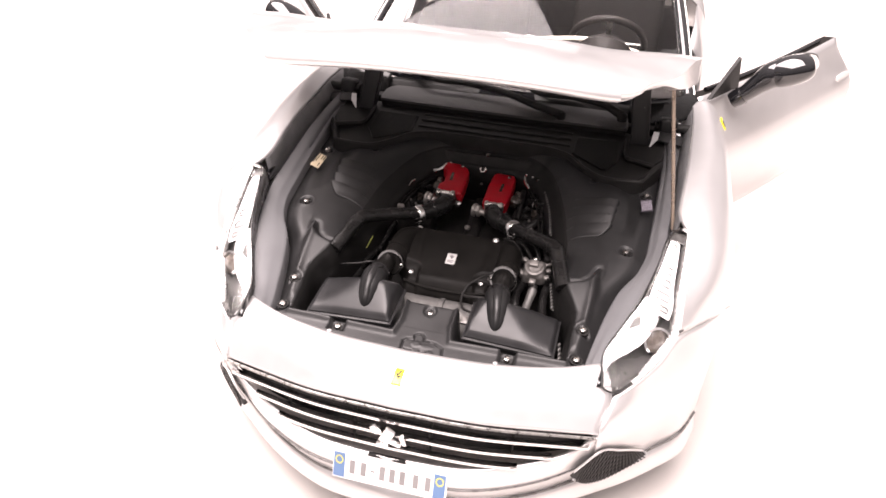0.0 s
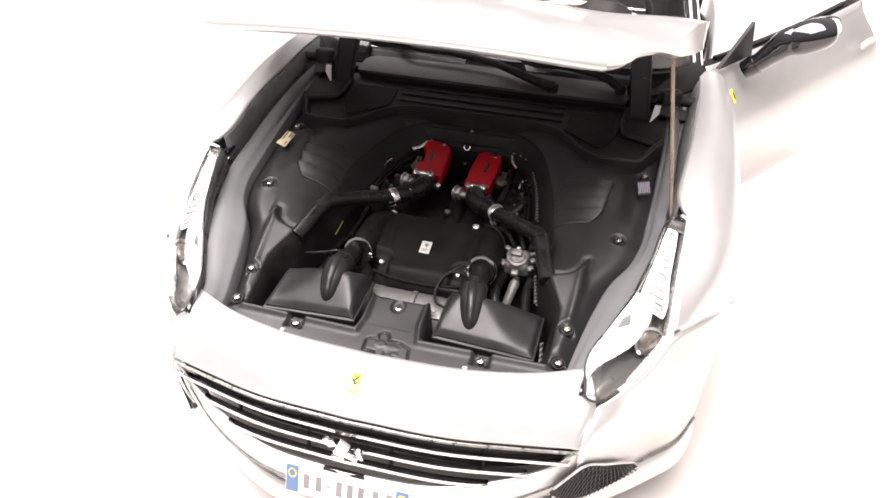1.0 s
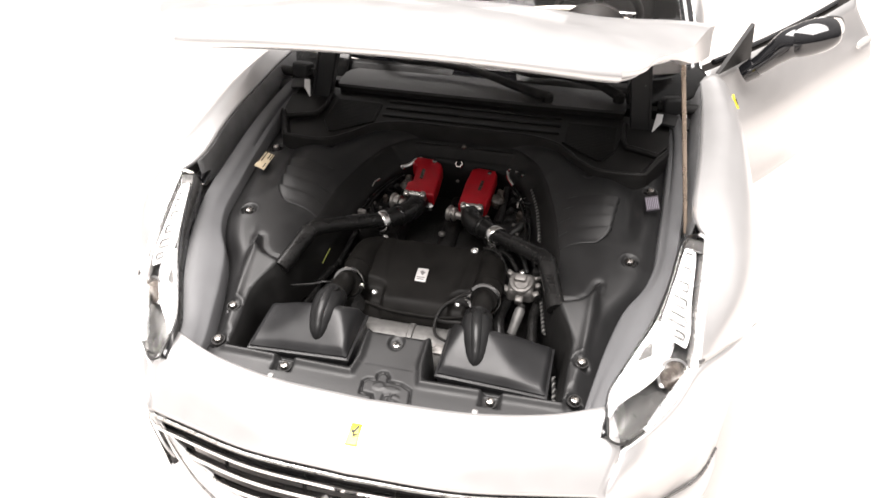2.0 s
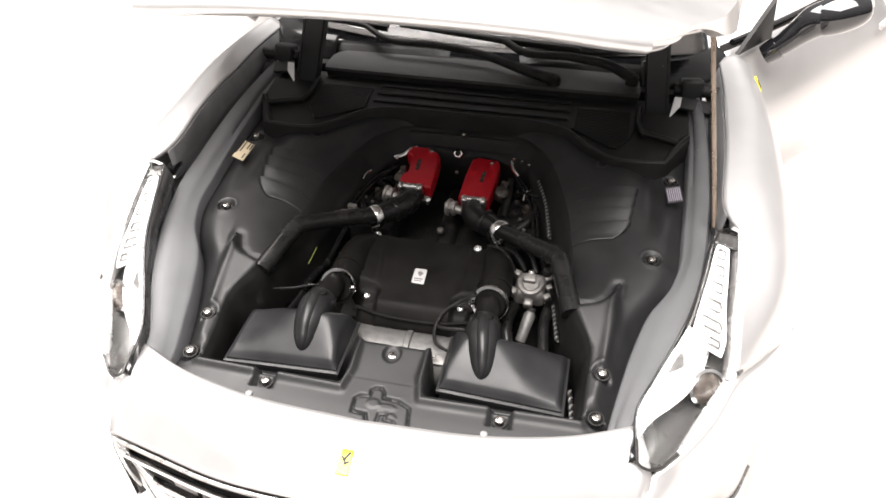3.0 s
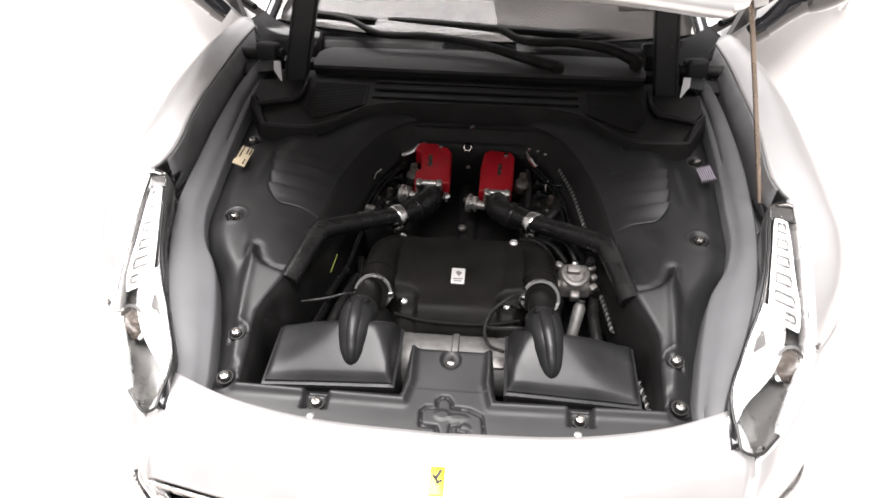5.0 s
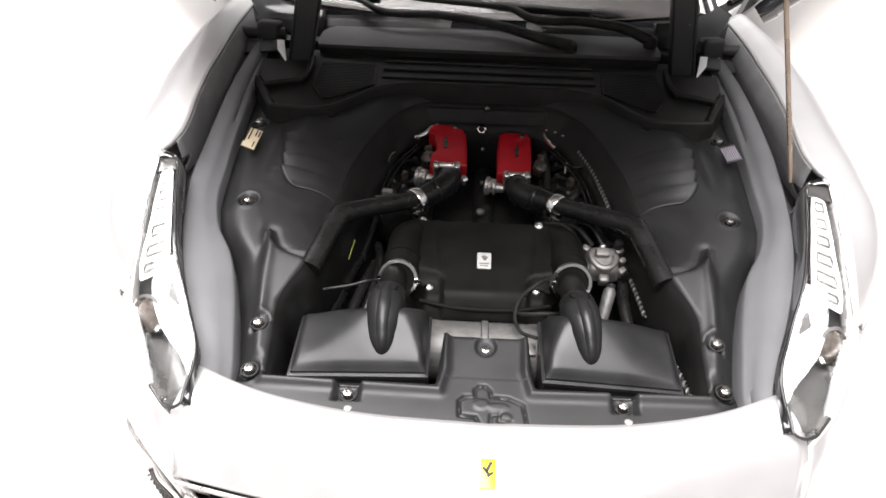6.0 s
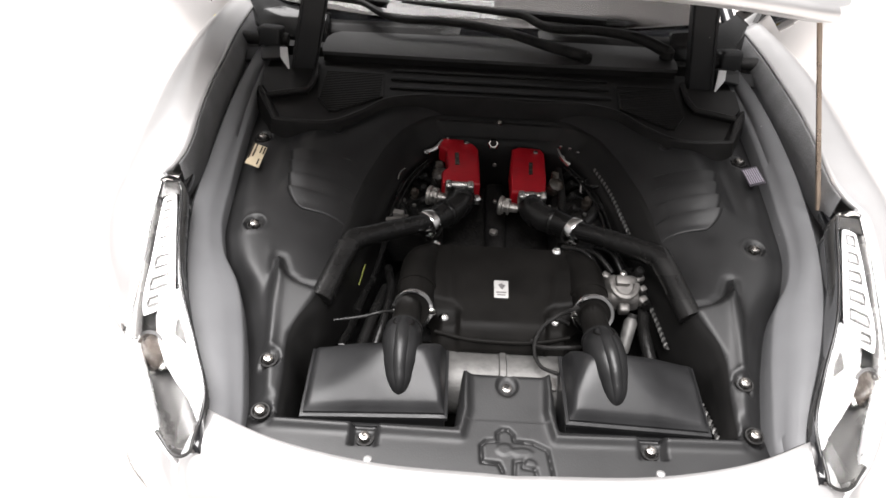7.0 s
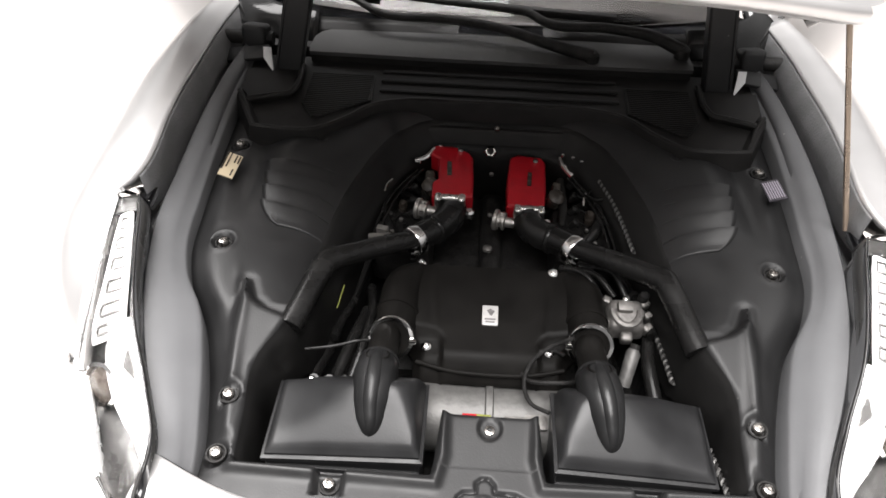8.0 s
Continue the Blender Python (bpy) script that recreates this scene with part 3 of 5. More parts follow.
def build_tray():
    near = np.arange(0, 0.1001, 0.0025)
    far = np.arange(0.105, 0.7351, 0.005)
    xs = np.r_[-far[::-1], -near[::-1][:-1], near, far]
    ys = np.r_[np.arange(2.30, 2.34, 0.005), np.arange(2.34, 2.48, 0.0025), np.arange(2.48, 3.721, 0.005)]
    X, Y = np.meshgrid(xs, ys)
    Z = tray_height(X, Y)
    v = np.stack([X, Y, Z], -1)
    lim = spl(LEDGE_IN, Y.ravel())[:, 0].reshape(Y.shape) + 0.012
    keep = (np.abs(X) < lim)
    # draw the outermost column in to the ledge, so that the edge is clean
    v[..., 0] = np.clip(X, -lim, lim)
    idx = np.arange(X.size).reshape(X.shape)
    cell = keep[:-1, :-1] | keep[:-1, 1:] | keep[1:, 1:] | keep[1:, :-1]
    f = np.stack([idx[:-1, :-1], idx[:-1, 1:], idx[1:, 1:], idx[1:, :-1]], -1)[cell]
    used = np.unique(f)
    back = np.full(X.size, -1)
    back[used] = np.arange(len(used))
    tray = part("bay_liner", (v.reshape(-1, 3)[used], back[f].tolist()), PLASTIC, car, "black moulded plastic engine bay liner", angle=60, recalc=False)
    # the rolled rim round the engine is a matt black moulding of its own
    arc = [(0.468, 2.476), (0.470, 2.56)] + [p for p in OPENING if p[1] > 2.64 and p[0] > 0.0]
    arc = along([(x, y, 0) for x, y in arc] + [(0, 3.446, 0)] + [(-x, y, 0) for x, y in arc[::-1]], 120)
    dirs = np.gradient(arc, axis=0)
    dirs /= np.linalg.norm(dirs, axis=1)[:, None]
    away = np.stack([dirs[:, 1], -dirs[:, 0], 0 * dirs[:, 0]], 1)
    away *= np.sign((away * (arc - (0, 3.05, 0))).sum(1))[:, None]
    wide = 0.04 + 0.96 * smooth(2.78, 3.0, arc[:, 1])
    rows = []
    for o in (0.054, 0.048, 0.040, 0.030, 0.020, 0.010, 0.003):
        r = arc + away * (o * wide)[:, None]
        r[:, 2] = tray_height(r[:, 0], r[:, 1]) + (0.003 if o < 0.05 else -0.002)
        rows.append(r)
    for o, dz in ((-0.004, 0.006), (-0.010, 0.02), (-0.018, 0.06), (-0.022, 0.16)):
        r = arc + away * o
        r[:, 2] = rows[6][:, 2] - dz
        rows.append(r)
    part("arch_rim", sheet(np.stack(rows)), ARCHM, tray, "matt black rolled rim round the engine", angle=60)

    head = join(lathe([(0.014, -0.006), (0.014, 0.004), (0.0115, 0.0085), (0.006, 0.010), (0.0055, 0.006), (0.0, 0.006)], 14))
    cup = lathe([(0.023, -0.010), (0.023, -0.001), (0.0195, -0.001), (0.0165, -0.008)], 16)

    def screw(x, y, z, tilt=(0, 0), size=1.0):
        m = place(x, y, z, tilt[0], tilt[1], 0) @ Matrix.Scale(size * 0.84, 4)
        sc = part("screw", moved(head, m), SCREWM, tray, "bright metal screw")
        part("screw_seat", moved(cup, m), DARK, sc)

    for s in (1, -1):
        for x, y, z in SCREWS:
            screw(s * x, y, z - 0.004 + (0.006 if y == 2.95 else 0), (8, 0))
        screw(s * 0.288, 2.441, 0.636, (8, 0))
    screw(0, 2.562, 0.660, (10, 0))
    screw(0, 3.456, 0.796, (20, 0), 0.7)

    # louvres: four scales a side, open towards the wing
    def louvre(s, k):
        u, v = np.meshgrid(np.linspace(0, 1, 18), np.r_[np.linspace(0, 0.88, 9), 0.93, 0.96, 1.0])
        yk, x1 = 3.199 - 0.0465 * k, 0.562 - 0.005 * k
        X = x1 - 0.20 * u - (0.016 if k < 3 else 0.044) * (1 - v) ** 2 * (1 - u)
        Y = yk - 0.052 + 0.054 * v - 0.010 * u
        rise = np.interp(v, [0, 0.3, 0.88, 0.94, 1.0], [0, 0.16, 0.92, 1.0, -0.2])
        Z = tray_height(X, Y) + 0.021 * rise * (1 - u) ** 1.3 + 0.002 - 0.010 * u**3
        part("louvre", flip(sheet(np.stack([X, Y, Z], -1)), s), PLASTIC, tray, solid=0.003, angle=50)

    for s in (1, -1):
        for k in range(4):
            louvre(s, k)

    # ledges
    def side(s):
        ys2 = np.linspace(2.36, 3.70, 90)
        a, b = spl(LEDGE_IN, ys2), spl(LEDGE_OUT, ys2)
        if s > 0:
            b[:, 0] -= 0.012 * smooth(3.15, 2.95, ys2)
        pin = np.stack([a[:, 0], ys2, a[:, 1]], 1)
        pout = np.stack([b[:, 0], ys2, b[:, 1]], 1)
        base = spl(TRAY, ys2)[:, 0] - 0.065
        foot = pin.copy()
        foot[:, 0] -= 0.006
        foot[:, 2] = np.minimum(base, pin[:, 2] - 0.012)
        rows = [foot, pin + (-0.002, 0, -0.008), pin + (0.003, 0, -0.001), pin + (0.012, 0, 0.003)]
        for k in (0.3, 0.5, 0.7, 0.85):
            r = pin * (1 - k) + pout * k
            r[:, 2] += 0.007 * math.sin(math.pi * k)
            rows.append(r)
        rows += [pout + (-0.004, 0, 0.0), pout + (0.002, 0, -0.006), pout + (0.006, 0, -0.05)]
        ledge = part("bay_ledge", flip(sheet(np.stack(rows)), s), LEDGE, car, "smooth dark grey plastic ledge beside the engine bay", angle=50)
        # floor of the gap between ledge and wing
        low = pout[ys2 > 2.62]
        g0 = low + (0.0, 0, -0.04)
        g1 = low + (0.06, 0, -0.05)
        part("gap_floor", flip(sheet(np.stack([g0, g1])), s), GUTTER, ledge, solid=0.004)

    both(side)
    # labels
    lm = place(-0.650, 3.179, 0.8165, 9, 20, -2)
    lab = part("paper_label", moved(block((0.036, 0.080, 0.003), 0.0), lm), CREAM, tray, "cream printed label")
    for x, y, w in ((-0.016, 0.010, 0.062), (-0.008, 0.016, 0.050), (0.006, 0.024, 0.026), (0.014, 0.024, 0.026), (0.010, -0.022, 0.022)):
        part("label_bar", moved(block((0.0035, w, 0.001), 0.0), lm @ place(x, y, 0.002)), SENSOR, lab)
    lm = place(0.662, 3.197, 0.8215, 9, -14, 6)
    lab = part("foil_label", moved(block((0.042, 0.066, 0.003), 0.0), lm), MAUVE, tray, "dull mauve foil label")
    for k in range(7):
        part("label_bar", moved(block((0.0028, 0.054, 0.001), 0.0), lm @ place(-0.0165 + 0.0055 * k, 0, 0.002)), LABELBAR, lab)


build_tray()


# ---------------------------------------------------------------- bulkhead panel behind the engine
LIP = [(0.700, 3.472), (0.630, 3.327), (0.556, 3.320), (0.473, 3.326), (0.406, 3.376), (0.330, 3.455), (0.243, 3.483), (0.12, 3.487), (0.0, 3.488)]


def build_bulkhead():
    slope = 0.065
    tilt = Matrix(((1, 0, 0, 0), (0, 1, 0, 0), (0, slope, 1, 0.846 - slope * 3.33), (0, 0, 0, 1)))
    half = [(0.700, 3.472), (0.630, 3.327)] + [tuple(p[:2]) for p in along([(x, y, 0) for x, y in LIP[1:]], 40)[1:]]
    edge = half + [(-x, y) for x, y in half[::-1][1:]]
    floor_shape = edge + [(-0.71, 3.52), (-0.71, 3.70), (0.71, 3.70), (0.71, 3.52)]
    panel = part("bulkhead_panel", moved(prism(floor_shape[::-1], -0.07, -0.010), tilt), COVER, car, "matt black stepped bulkhead panel behind the engine", angle=30)
    # raised lip along its front, sharp at the outer corners
    def rail(name, pts, prof, mat=COVER):
        p = np.array([tuple(q) + (0.0,) * (3 - len(q)) for q in pts])
        d = np.gradient(p, axis=0)
        d /= np.linalg.norm(d, axis=1)[:, None]
        side = np.stack([-d[:, 1], d[:, 0], 0 * d[:, 0]], 1)
        rows = [p + side * a + (0, 0, h) for a, h in prof]
        part(name, moved(sheet(np.stack(rows)), tilt), mat, panel, angle=35)

    rail("front_lip", edge, [(-0.022, -0.012), (-0.012, -0.004), (-0.006, 0.003), (0.002, 0.005), (0.008, 0.001), (0.011, -0.010), (0.016, -0.05)])
    # lower fold ahead of the lip
    fold = [(x * 0.985, y - 0.034, -0.034 - 0.04 * float(smooth(0.30, 0.42, np.array(abs(x))))) for x, y in edge if abs(x) < 0.42]
    rail("lower_fold", fold, [(-0.016, -0.030), (-0.006, -0.024), (0.004, -0.025), (0.012, -0.034), (0.022, -0.06)])

    def side(s):
        pocket = [(0.565, 3.60), (0.563, 3.475), (0.664, 3.440), (0.700, 3.497), (0.712, 3.60)]
        part("pocket_block", flip(moved(prism(pocket, -0.02, 0.003), tilt), s), COVER, panel)
        path = [(x, y, 0.006) for x, y in ((0.556, 3.62), (0.556, 3.505), (0.566, 3.474), (0.60, 3.462), (0.672, 3.436))]
        part("pocket_ridge", flip(moved(tube(path, 0.0085, 8, 30), tilt), s), COVER, panel)
        part("outer_ridge", flip(moved(tube([(0.703, 3.478, 0.004), (0.672, 3.428, 0.002), (0.640, 3.352, -0.002)], 0.006, 8, 12), tilt), s), COVER, panel)
        pad = [(0.556, 3.640), (0.350, 3.605), (0.345, 3.476), (0.470, 3.387), (0.490, 3.387), (0.530, 3.455)]
        plate = part("grained_pad", flip(moved(prism(pad, -0.012, -0.003), tilt), s), COVER, panel, "finely grooved black pad")
        # fine grooves of the pad
        for k in range(22):
            y0 = 3.40 + 0.0095 * k
            lo = 0.353 + max(0.0, 3.472 - y0) * 1.40
            hi = 0.525 if y0 > 3.455 else 0.490 + (y0 - 3.387) * 0.55
            if hi - lo > 0.03:
                part("groove_rib", flip(moved(block((hi - lo, 0.0045, 0.0028), 0.0), tilt @ place((hi + lo) / 2, y0, -0.002)), s), COVER, plate)

    both(side)
    for y, h in ((3.535, 0.006), (3.585, 0.008), (3.635, 0.007)):
        part("cross_rib", moved(block((0.66, 0.014, h), 0.004), tilt @ place(0, y, -0.010 + h / 2)), COVER, panel)


build_bulkhead()


# ---------------------------------------------------------------- headlights
H_IN = [(0.600, 2.346, 0.692), (0.590, 2.437, 0.748), (0.628, 2.530, 0.776), (0.685, 2.654, 0.828), (0.722, 2.783, 0.870), (0.743, 2.884, 0.905), (0.756, 2.918, 0.908)]
H_OUT = [(0.640, 2.350, 0.686), (0.675, 2.389, 0.693), (0.745, 2.493, 0.708), (0.794, 2.597, 0.734), (0.788, 2.712, 0.826), (0.794, 2.852, 0.892), (0.794, 2.905, 0.913)]


def build_headlights():
    n = 40
    b = along(H_OUT, n)

    def side(s):
        # the two lamps do not sit quite alike
        a = along(H_IN, n) - (0.009 if s > 0 else 0.0, 0, 0)

        def lampface(k, depth=0.0, bulge=0.016):
            r = a * (1 - k) + b * k
            return r + np.array([0.25, -0.35, 1.0]) * (bulge * math.sin(math.pi * k) - depth)

        light = part("headlight", flip(sheet(np.stack([lampface(k, 0.07 * math.sin(math.pi * k) ** 0.5, 0.0) for k in np.linspace(0, 1, 11)])), s), LAMPDARK, car, "clear headlight with chrome inner reflector and light strip", solid=0.004)
        part("lens", flip(sheet(np.stack([lampface(k) for k in np.linspace(0, 1, 12)])), s), LENS, light, "clear plastic lens", shadow=False, solid=0.004)
        part("bezel", flip(tube(np.concatenate([lampface(1.0, -0.002)[3:], lampface(0.5, -0.002)[-1:]]), 0.0060, 8, 60), s), REFLECT, light, "thin bright surround")
        tip = np.concatenate([lampface(0.0, -0.002)[:4][::-1], [lampface(0.5, -0.002, 0.0)[0] + (-0.002, -0.010, -0.003)], lampface(1.0, -0.002)[:6]])
        part("tip_edge", flip(tube(tip, 0.0034, 8, 30), s), LAMPCAP, light, "black front edge")
        # bright inner wing
        def field(i0, i1, k0, k1, drop, nn=24):
            ii = np.linspace(i0, i1, nn)
            pa = np.stack([np.interp(ii, np.arange(n), a[:, c]) for c in range(3)], 1)
            pb = np.stack([np.interp(ii, np.arange(n), b[:, c]) for c in range(3)], 1)
            u = np.linspace(0, 1, nn)
            k0 = np.interp(u, np.linspace(0, 1, len(k0)), k0)[:, None]
            k1 = np.interp(u, np.linspace(0, 1, len(k1)), k1)[:, None]
            rows = []
            for w in np.linspace(0, 1, 8):
                k = k0 * (1 - w) + k1 * w
                rows.append(pa * (1 - k) + pb * k + np.array([0, -0.01, 1]) * (-0.006 - drop * w * w))
            return np.stack(rows)

        wing = field(3, 21.5, [0.02, 0.02, 0.02, 0.03, 0.06], [0.05, 0.24, 0.40, 0.50, 0.53, 0.53, 0.50], 0.008)
        part("reflector", flip(sheet(wing), s), REFLECT, light, "bright chrome reflector wing", solid=0.004)
        slot = field(14.0, 17.5, [0.12, 0.10, 0.14], [0.14, 0.27, 0.18], 0.002, 10) + (0, -0.001, 0.003)
        part("reflector_slot", flip(sheet(slot), s), LAMPWALL, light, solid=0.001)
        # light strip carrier with its raised border and cells
        strip = field(19.8, 36, [0.19, 0.17, 0.16, 0.16, 0.17, 0.18, 0.20, 0.24], [0.73, 0.77, 0.76, 0.72, 0.69, 0.67, 0.64, 0.60], 0.004, 30)
        carrier = part("strip_carrier", flip(sheet(strip), s), REFLECT, light, "bright light strip carrier", solid=0.006)
        outline = np.concatenate([strip[0], strip[:, -1][1:], strip[-1, ::-1][1:], strip[::-1, 0][1:]])
        part("carrier_edge", flip(tube(outline + (0, 0, 0.002), 0.0040, 6, 60, smooth=False), s), WHITEP, carrier)
        def spot(i, k):
            pa = np.array([np.interp(i, np.arange(n), a[:, c]) for c in range(3)])
            pb = np.array([np.interp(i, np.arange(n), b[:, c]) for c in range(3)])
            return pa * (1 - k) + pb * k

        for j, (i, half_k, k) in enumerate(((34.6, 0.13, 0.42), (31.9, 0.15, 0.42), (29.1, 0.17, 0.43), (26.2, 0.19, 0.44), (23.3, 0.22, 0.46), (20.9, 0.11, 0.57))):
            lift = np.array([0, -0.01, 1]) * -0.002
            dh = 0.72 if j < 5 else 0.5
            ring = [spot(i + dh, k - half_k), spot(i - dh, k - half_k), spot(i - dh, k + half_k * 0.9), spot(i + dh * 0.1, k + half_k), spot(i + dh, k + half_k * 0.8)]
            ring = np.array(ring + ring[:1]) + lift
            cell = part("light_cell", flip(tube(ring, 0.0028, 6, 6, smooth=False), s), LAMPWALL, carrier)
            face = np.array([spot(i + dh * 0.5, k - half_k * 0.55), spot(i - dh * 0.8, k - half_k * 0.55), spot(i - dh * 0.8, k + half_k * 0.7), spot(i + dh * 0.5, k + half_k * 0.7)]) + lift
            part("cell_face", flip((np.concatenate([face, face - (0, 0, 0.006)]), [[0, 1, 2, 3], [7, 6, 5, 4], [0, 4, 5, 1], [1, 5, 6, 2], [2, 6, 7, 3], [3, 7, 4, 0]]), s), LAMPGREY, cell)
        # outer side wall: dark beside the strip, a paler streak further forward
        rim = field(17, 37, [0.97, 0.98, 0.98, 0.97], [0.82, 0.80, 0.80, 0.78], 0.024, 40)
        part("side_strip", flip(sheet(rim), s), LAMPWALL, light, "dark grey inner side wall of the lamp", solid=0.003)
        rim = field(4, 17, [0.96, 0.97, 0.97], [0.86, 0.80, 0.82], 0.024, 30)
        part("side_streak", flip(sheet(rim), s), REFLECT, light, "pale inner side wall of the lamp", solid=0.003)
        trim = field(18, 37, [0.05, 0.05, 0.05], [0.10, 0.10, 0.10], 0.010, 30)
        part("inner_strip", flip(sheet(trim), s), LAMPWALL, light, solid=0.003)
        cap = field(36.3, 39, [0.04, 0.04], [0.96, 0.96], 0.0, 8)
        part("rear_cap", flip(sheet(cap), s), LAMPCAP, light, "smoky dark rear end of the lamp", solid=0.003)
        # black wall between the lens and the ledge
        foot = np.stack([np.interp(a[:, 1], *np.array(LEDGE_OUT).T[[0, 1]]), a[:, 1], np.interp(a[:, 1], *np.array(LEDGE_OUT).T[[0, 2]])], 1)
        if s > 0:
            foot[:, 0] -= 0.012
        wall = np.stack([a + (0.002, 0.0, 0.001), a + (-0.003, 0.0, -0.004), a * 0.5 + foot * 0.5, foot + (0.001, 0, -0.01), foot + (0.004, 0, -0.04)])
        part("seal_wall", flip(sheet(wall), s), GLOSS, light, "black wall below the inner lens edge", solid=0.002)
        # projector
        pm = place(0.735, 2.572, 0.712, 58, 0, 28)
        proj = part("projector", flip(moved(lathe([(0.040, -0.03), (0.046, 0.0), (0.046, 0.012), (0.039, 0.014), (0.036, 0.004)], 24), pm), s), CHROME, light, "round projector with a bright ring")
        part("projector_glass", flip(moved(lathe([(0.037, 0.002), (0.033, 0.008), (0.020, 0.013), (0.0, 0.015)], 24), pm), s), SENSOR, proj)

    both(side)


build_headlights()


# ---------------------------------------------------------------- air boxes
def build_airbox(s):
    x0, x1, y0, y1 = 0.130, 0.424, 2.505, 2.676
    shift = 0.006 if s < 0 else -0.012  # the two snorkels do not sit quite alike
    n, m = 50, 34
    X, Y = np.meshgrid(np.linspace(x0, x1, n), np.linspace(y0, y1, m))
    base = 0.642 + (Y - y0) * 0.03 - 0.016 * (X - x0) / (x1 - x0)
    front = np.clip(Y - y0, 0, 1)
    outer = np.clip(x1 - X, 0, 1)
    inner = np.clip(X - x0, 0, 1)
    h_front = 0.66 * front ** 0.96
    h_out = 0.105 * (outer / 0.205) ** 1.7
    h_in = 0.092 * (inner / 0.062) ** 0.75
    k = 90.0
    h_rear = 0.012 + 1.05 * np.clip(y1 - Y, 0, 1)
    h = -np.log(np.exp(-k * h_front) + np.exp(-k * (h_out + 0.006)) + np.exp(-k * (h_in + 0.004)) + np.exp(-k * h_rear)) / k
    h = np.clip(h + 0.012, 0, 0.10)
    h = np.minimum(h, 0.095)
    edge = np.minimum(np.minimum(X - x0, x1 - X), np.minimum(Y - y0, (y1 - Y) * 1.5))
    Z = base + h * smooth(-0.004, 0.012, edge)
    g = np.stack([X, Y, Z], -1)
    rim = np.concatenate([g[0], g[1:, -1], g[-1, ::-1][1:], g[::-1, 0][1:]])
    mid = np.array([(x0 + x1) / 2, (y0 + y1) / 2, 0])
    wide = (rim - mid) * (1 + 0.014 / (x1 - x0), 1 + 0.014 / (y1 - y0), 1) + mid
    box = part("air_box", flip(moved(block((x1 - x0 + 0.006, y1 - y0 + 0.012, 0.14), 0.010), place(*mid[:2], 0.530, 1.5)), s), BOXP, car, "black plastic air filter box with ribbed snorkel")
    part("lid", flip(join(sheet(g), sheet(np.stack([rim, rim - (0, 0, 0.008), rim - (0, 0, 0.06)]))), s), BOXP, box, angle=50)
    part("flange", flip(sheet(np.stack([rim - (0, 0, 0.006), wide - (0, 0, 0.008), wide - (0, 0, 0.017), rim - (0, 0, 0.018)])), s), BOXP, box)
    # snorkel with a centre rib
    path = [(0.226, 2.540, 0.654), (0.226, 2.550, 0.669), (0.226 + shift * 0.3, 2.574, 0.683), (0.223 + shift * 0.7, 2.620, 0.702), (0.221 + shift, 2.655, 0.703), (0.220 + shift, 2.682, 0.698)]
    part("snorkel", flip(tube(path, [0.015, 0.029, 0.037, 0.042, 0.044, 0.039], 26, 30), s), SNORK, box, "swept intake snorkel")
    p = along(path, 30)
    rr = np.interp(np.linspace(0, 1, 30), np.linspace(0, 1, 6), [0.015, 0.029, 0.037, 0.042, 0.044, 0.039])
    d = np.gradient(p, axis=0)
    d /= np.linalg.norm(d, axis=1)[:, None]
    up = np.stack([np.cross(np.cross(q, (0, 0, 1.0)), q) for q in d])
    up /= np.linalg.norm(up, axis=1)[:, None]
    crest = (p + up * (rr - 0.0108)[:, None])[1:-1]
    part("rib", flip(tube(crest, [0.010, 0.014, 0.016, 0.017, 0.016, 0.013], 14, 28), s), SNORK, box)
    # hose and clip behind the snorkel
    part("mouth_rim", flip(tube([(0.220 + shift, 2.676, 0.699), (0.220 + shift, 2.684, 0.6975)], 0.0415, 24, 3, smooth=False), s), SNORK, box)
    part("hose_mouth", flip(tube([(0.220 + shift, 2.680, 0.6975), (0.216 + shift, 2.785, 0.682)], 0.031, 24, 4, smooth=False), s), PLENUM, box)
    # closed dark disc gives the shade inside the snorkel's opening
    part("mouth_hole_shade", flip(moved(lathe([(0.024, -0.012), (0.024, 0.0), (0.022, 0.002), (0.019, -0.002), (0.0, -0.003)], 20), place(0.220 + shift, 2.672, 0.738, -20)), s), PLENUM, box)
    ring_c = np.array((0.212, 2.772, 0.680) if s < 0 else (0.206, 2.778, 0.688))
    ring_d = np.array((0.0, -0.90, 0.43))
    hose = part("hose", flip(tube([ring_c + ring_d * 0.001, ring_c - ring_d * 0.004, ring_c + (0, 0.03, -0.008), ring_c + (-0.002, 0.07, -0.008)], 0.0405, 24, 14), s), PLENUM, box, "black rubber hose")
    rm = Matrix.Translation(ring_c) @ Vector(ring_d).to_track_quat("Z", "Y").to_matrix().to_4x4()
    band = lathe([(0.0405, -0.008), (0.0475, -0.008), (0.0495, -0.005), (0.0495, 0.004), (0.0475, 0.007), (0.0405, 0.007), (0.0405, -0.008)], 36)
    part("hose_clip", flip(moved((band[0], band[1][:-2]), rm), s), CHROME, hose, "bright metal hose clip")
    part("clip_screw", flip(moved(block((0.016, 0.010, 0.010), 0.003), place(*(ring_c + (-0.046, -0.012, 0.004)))), s), CHROME, hose)


both(build_airbox)


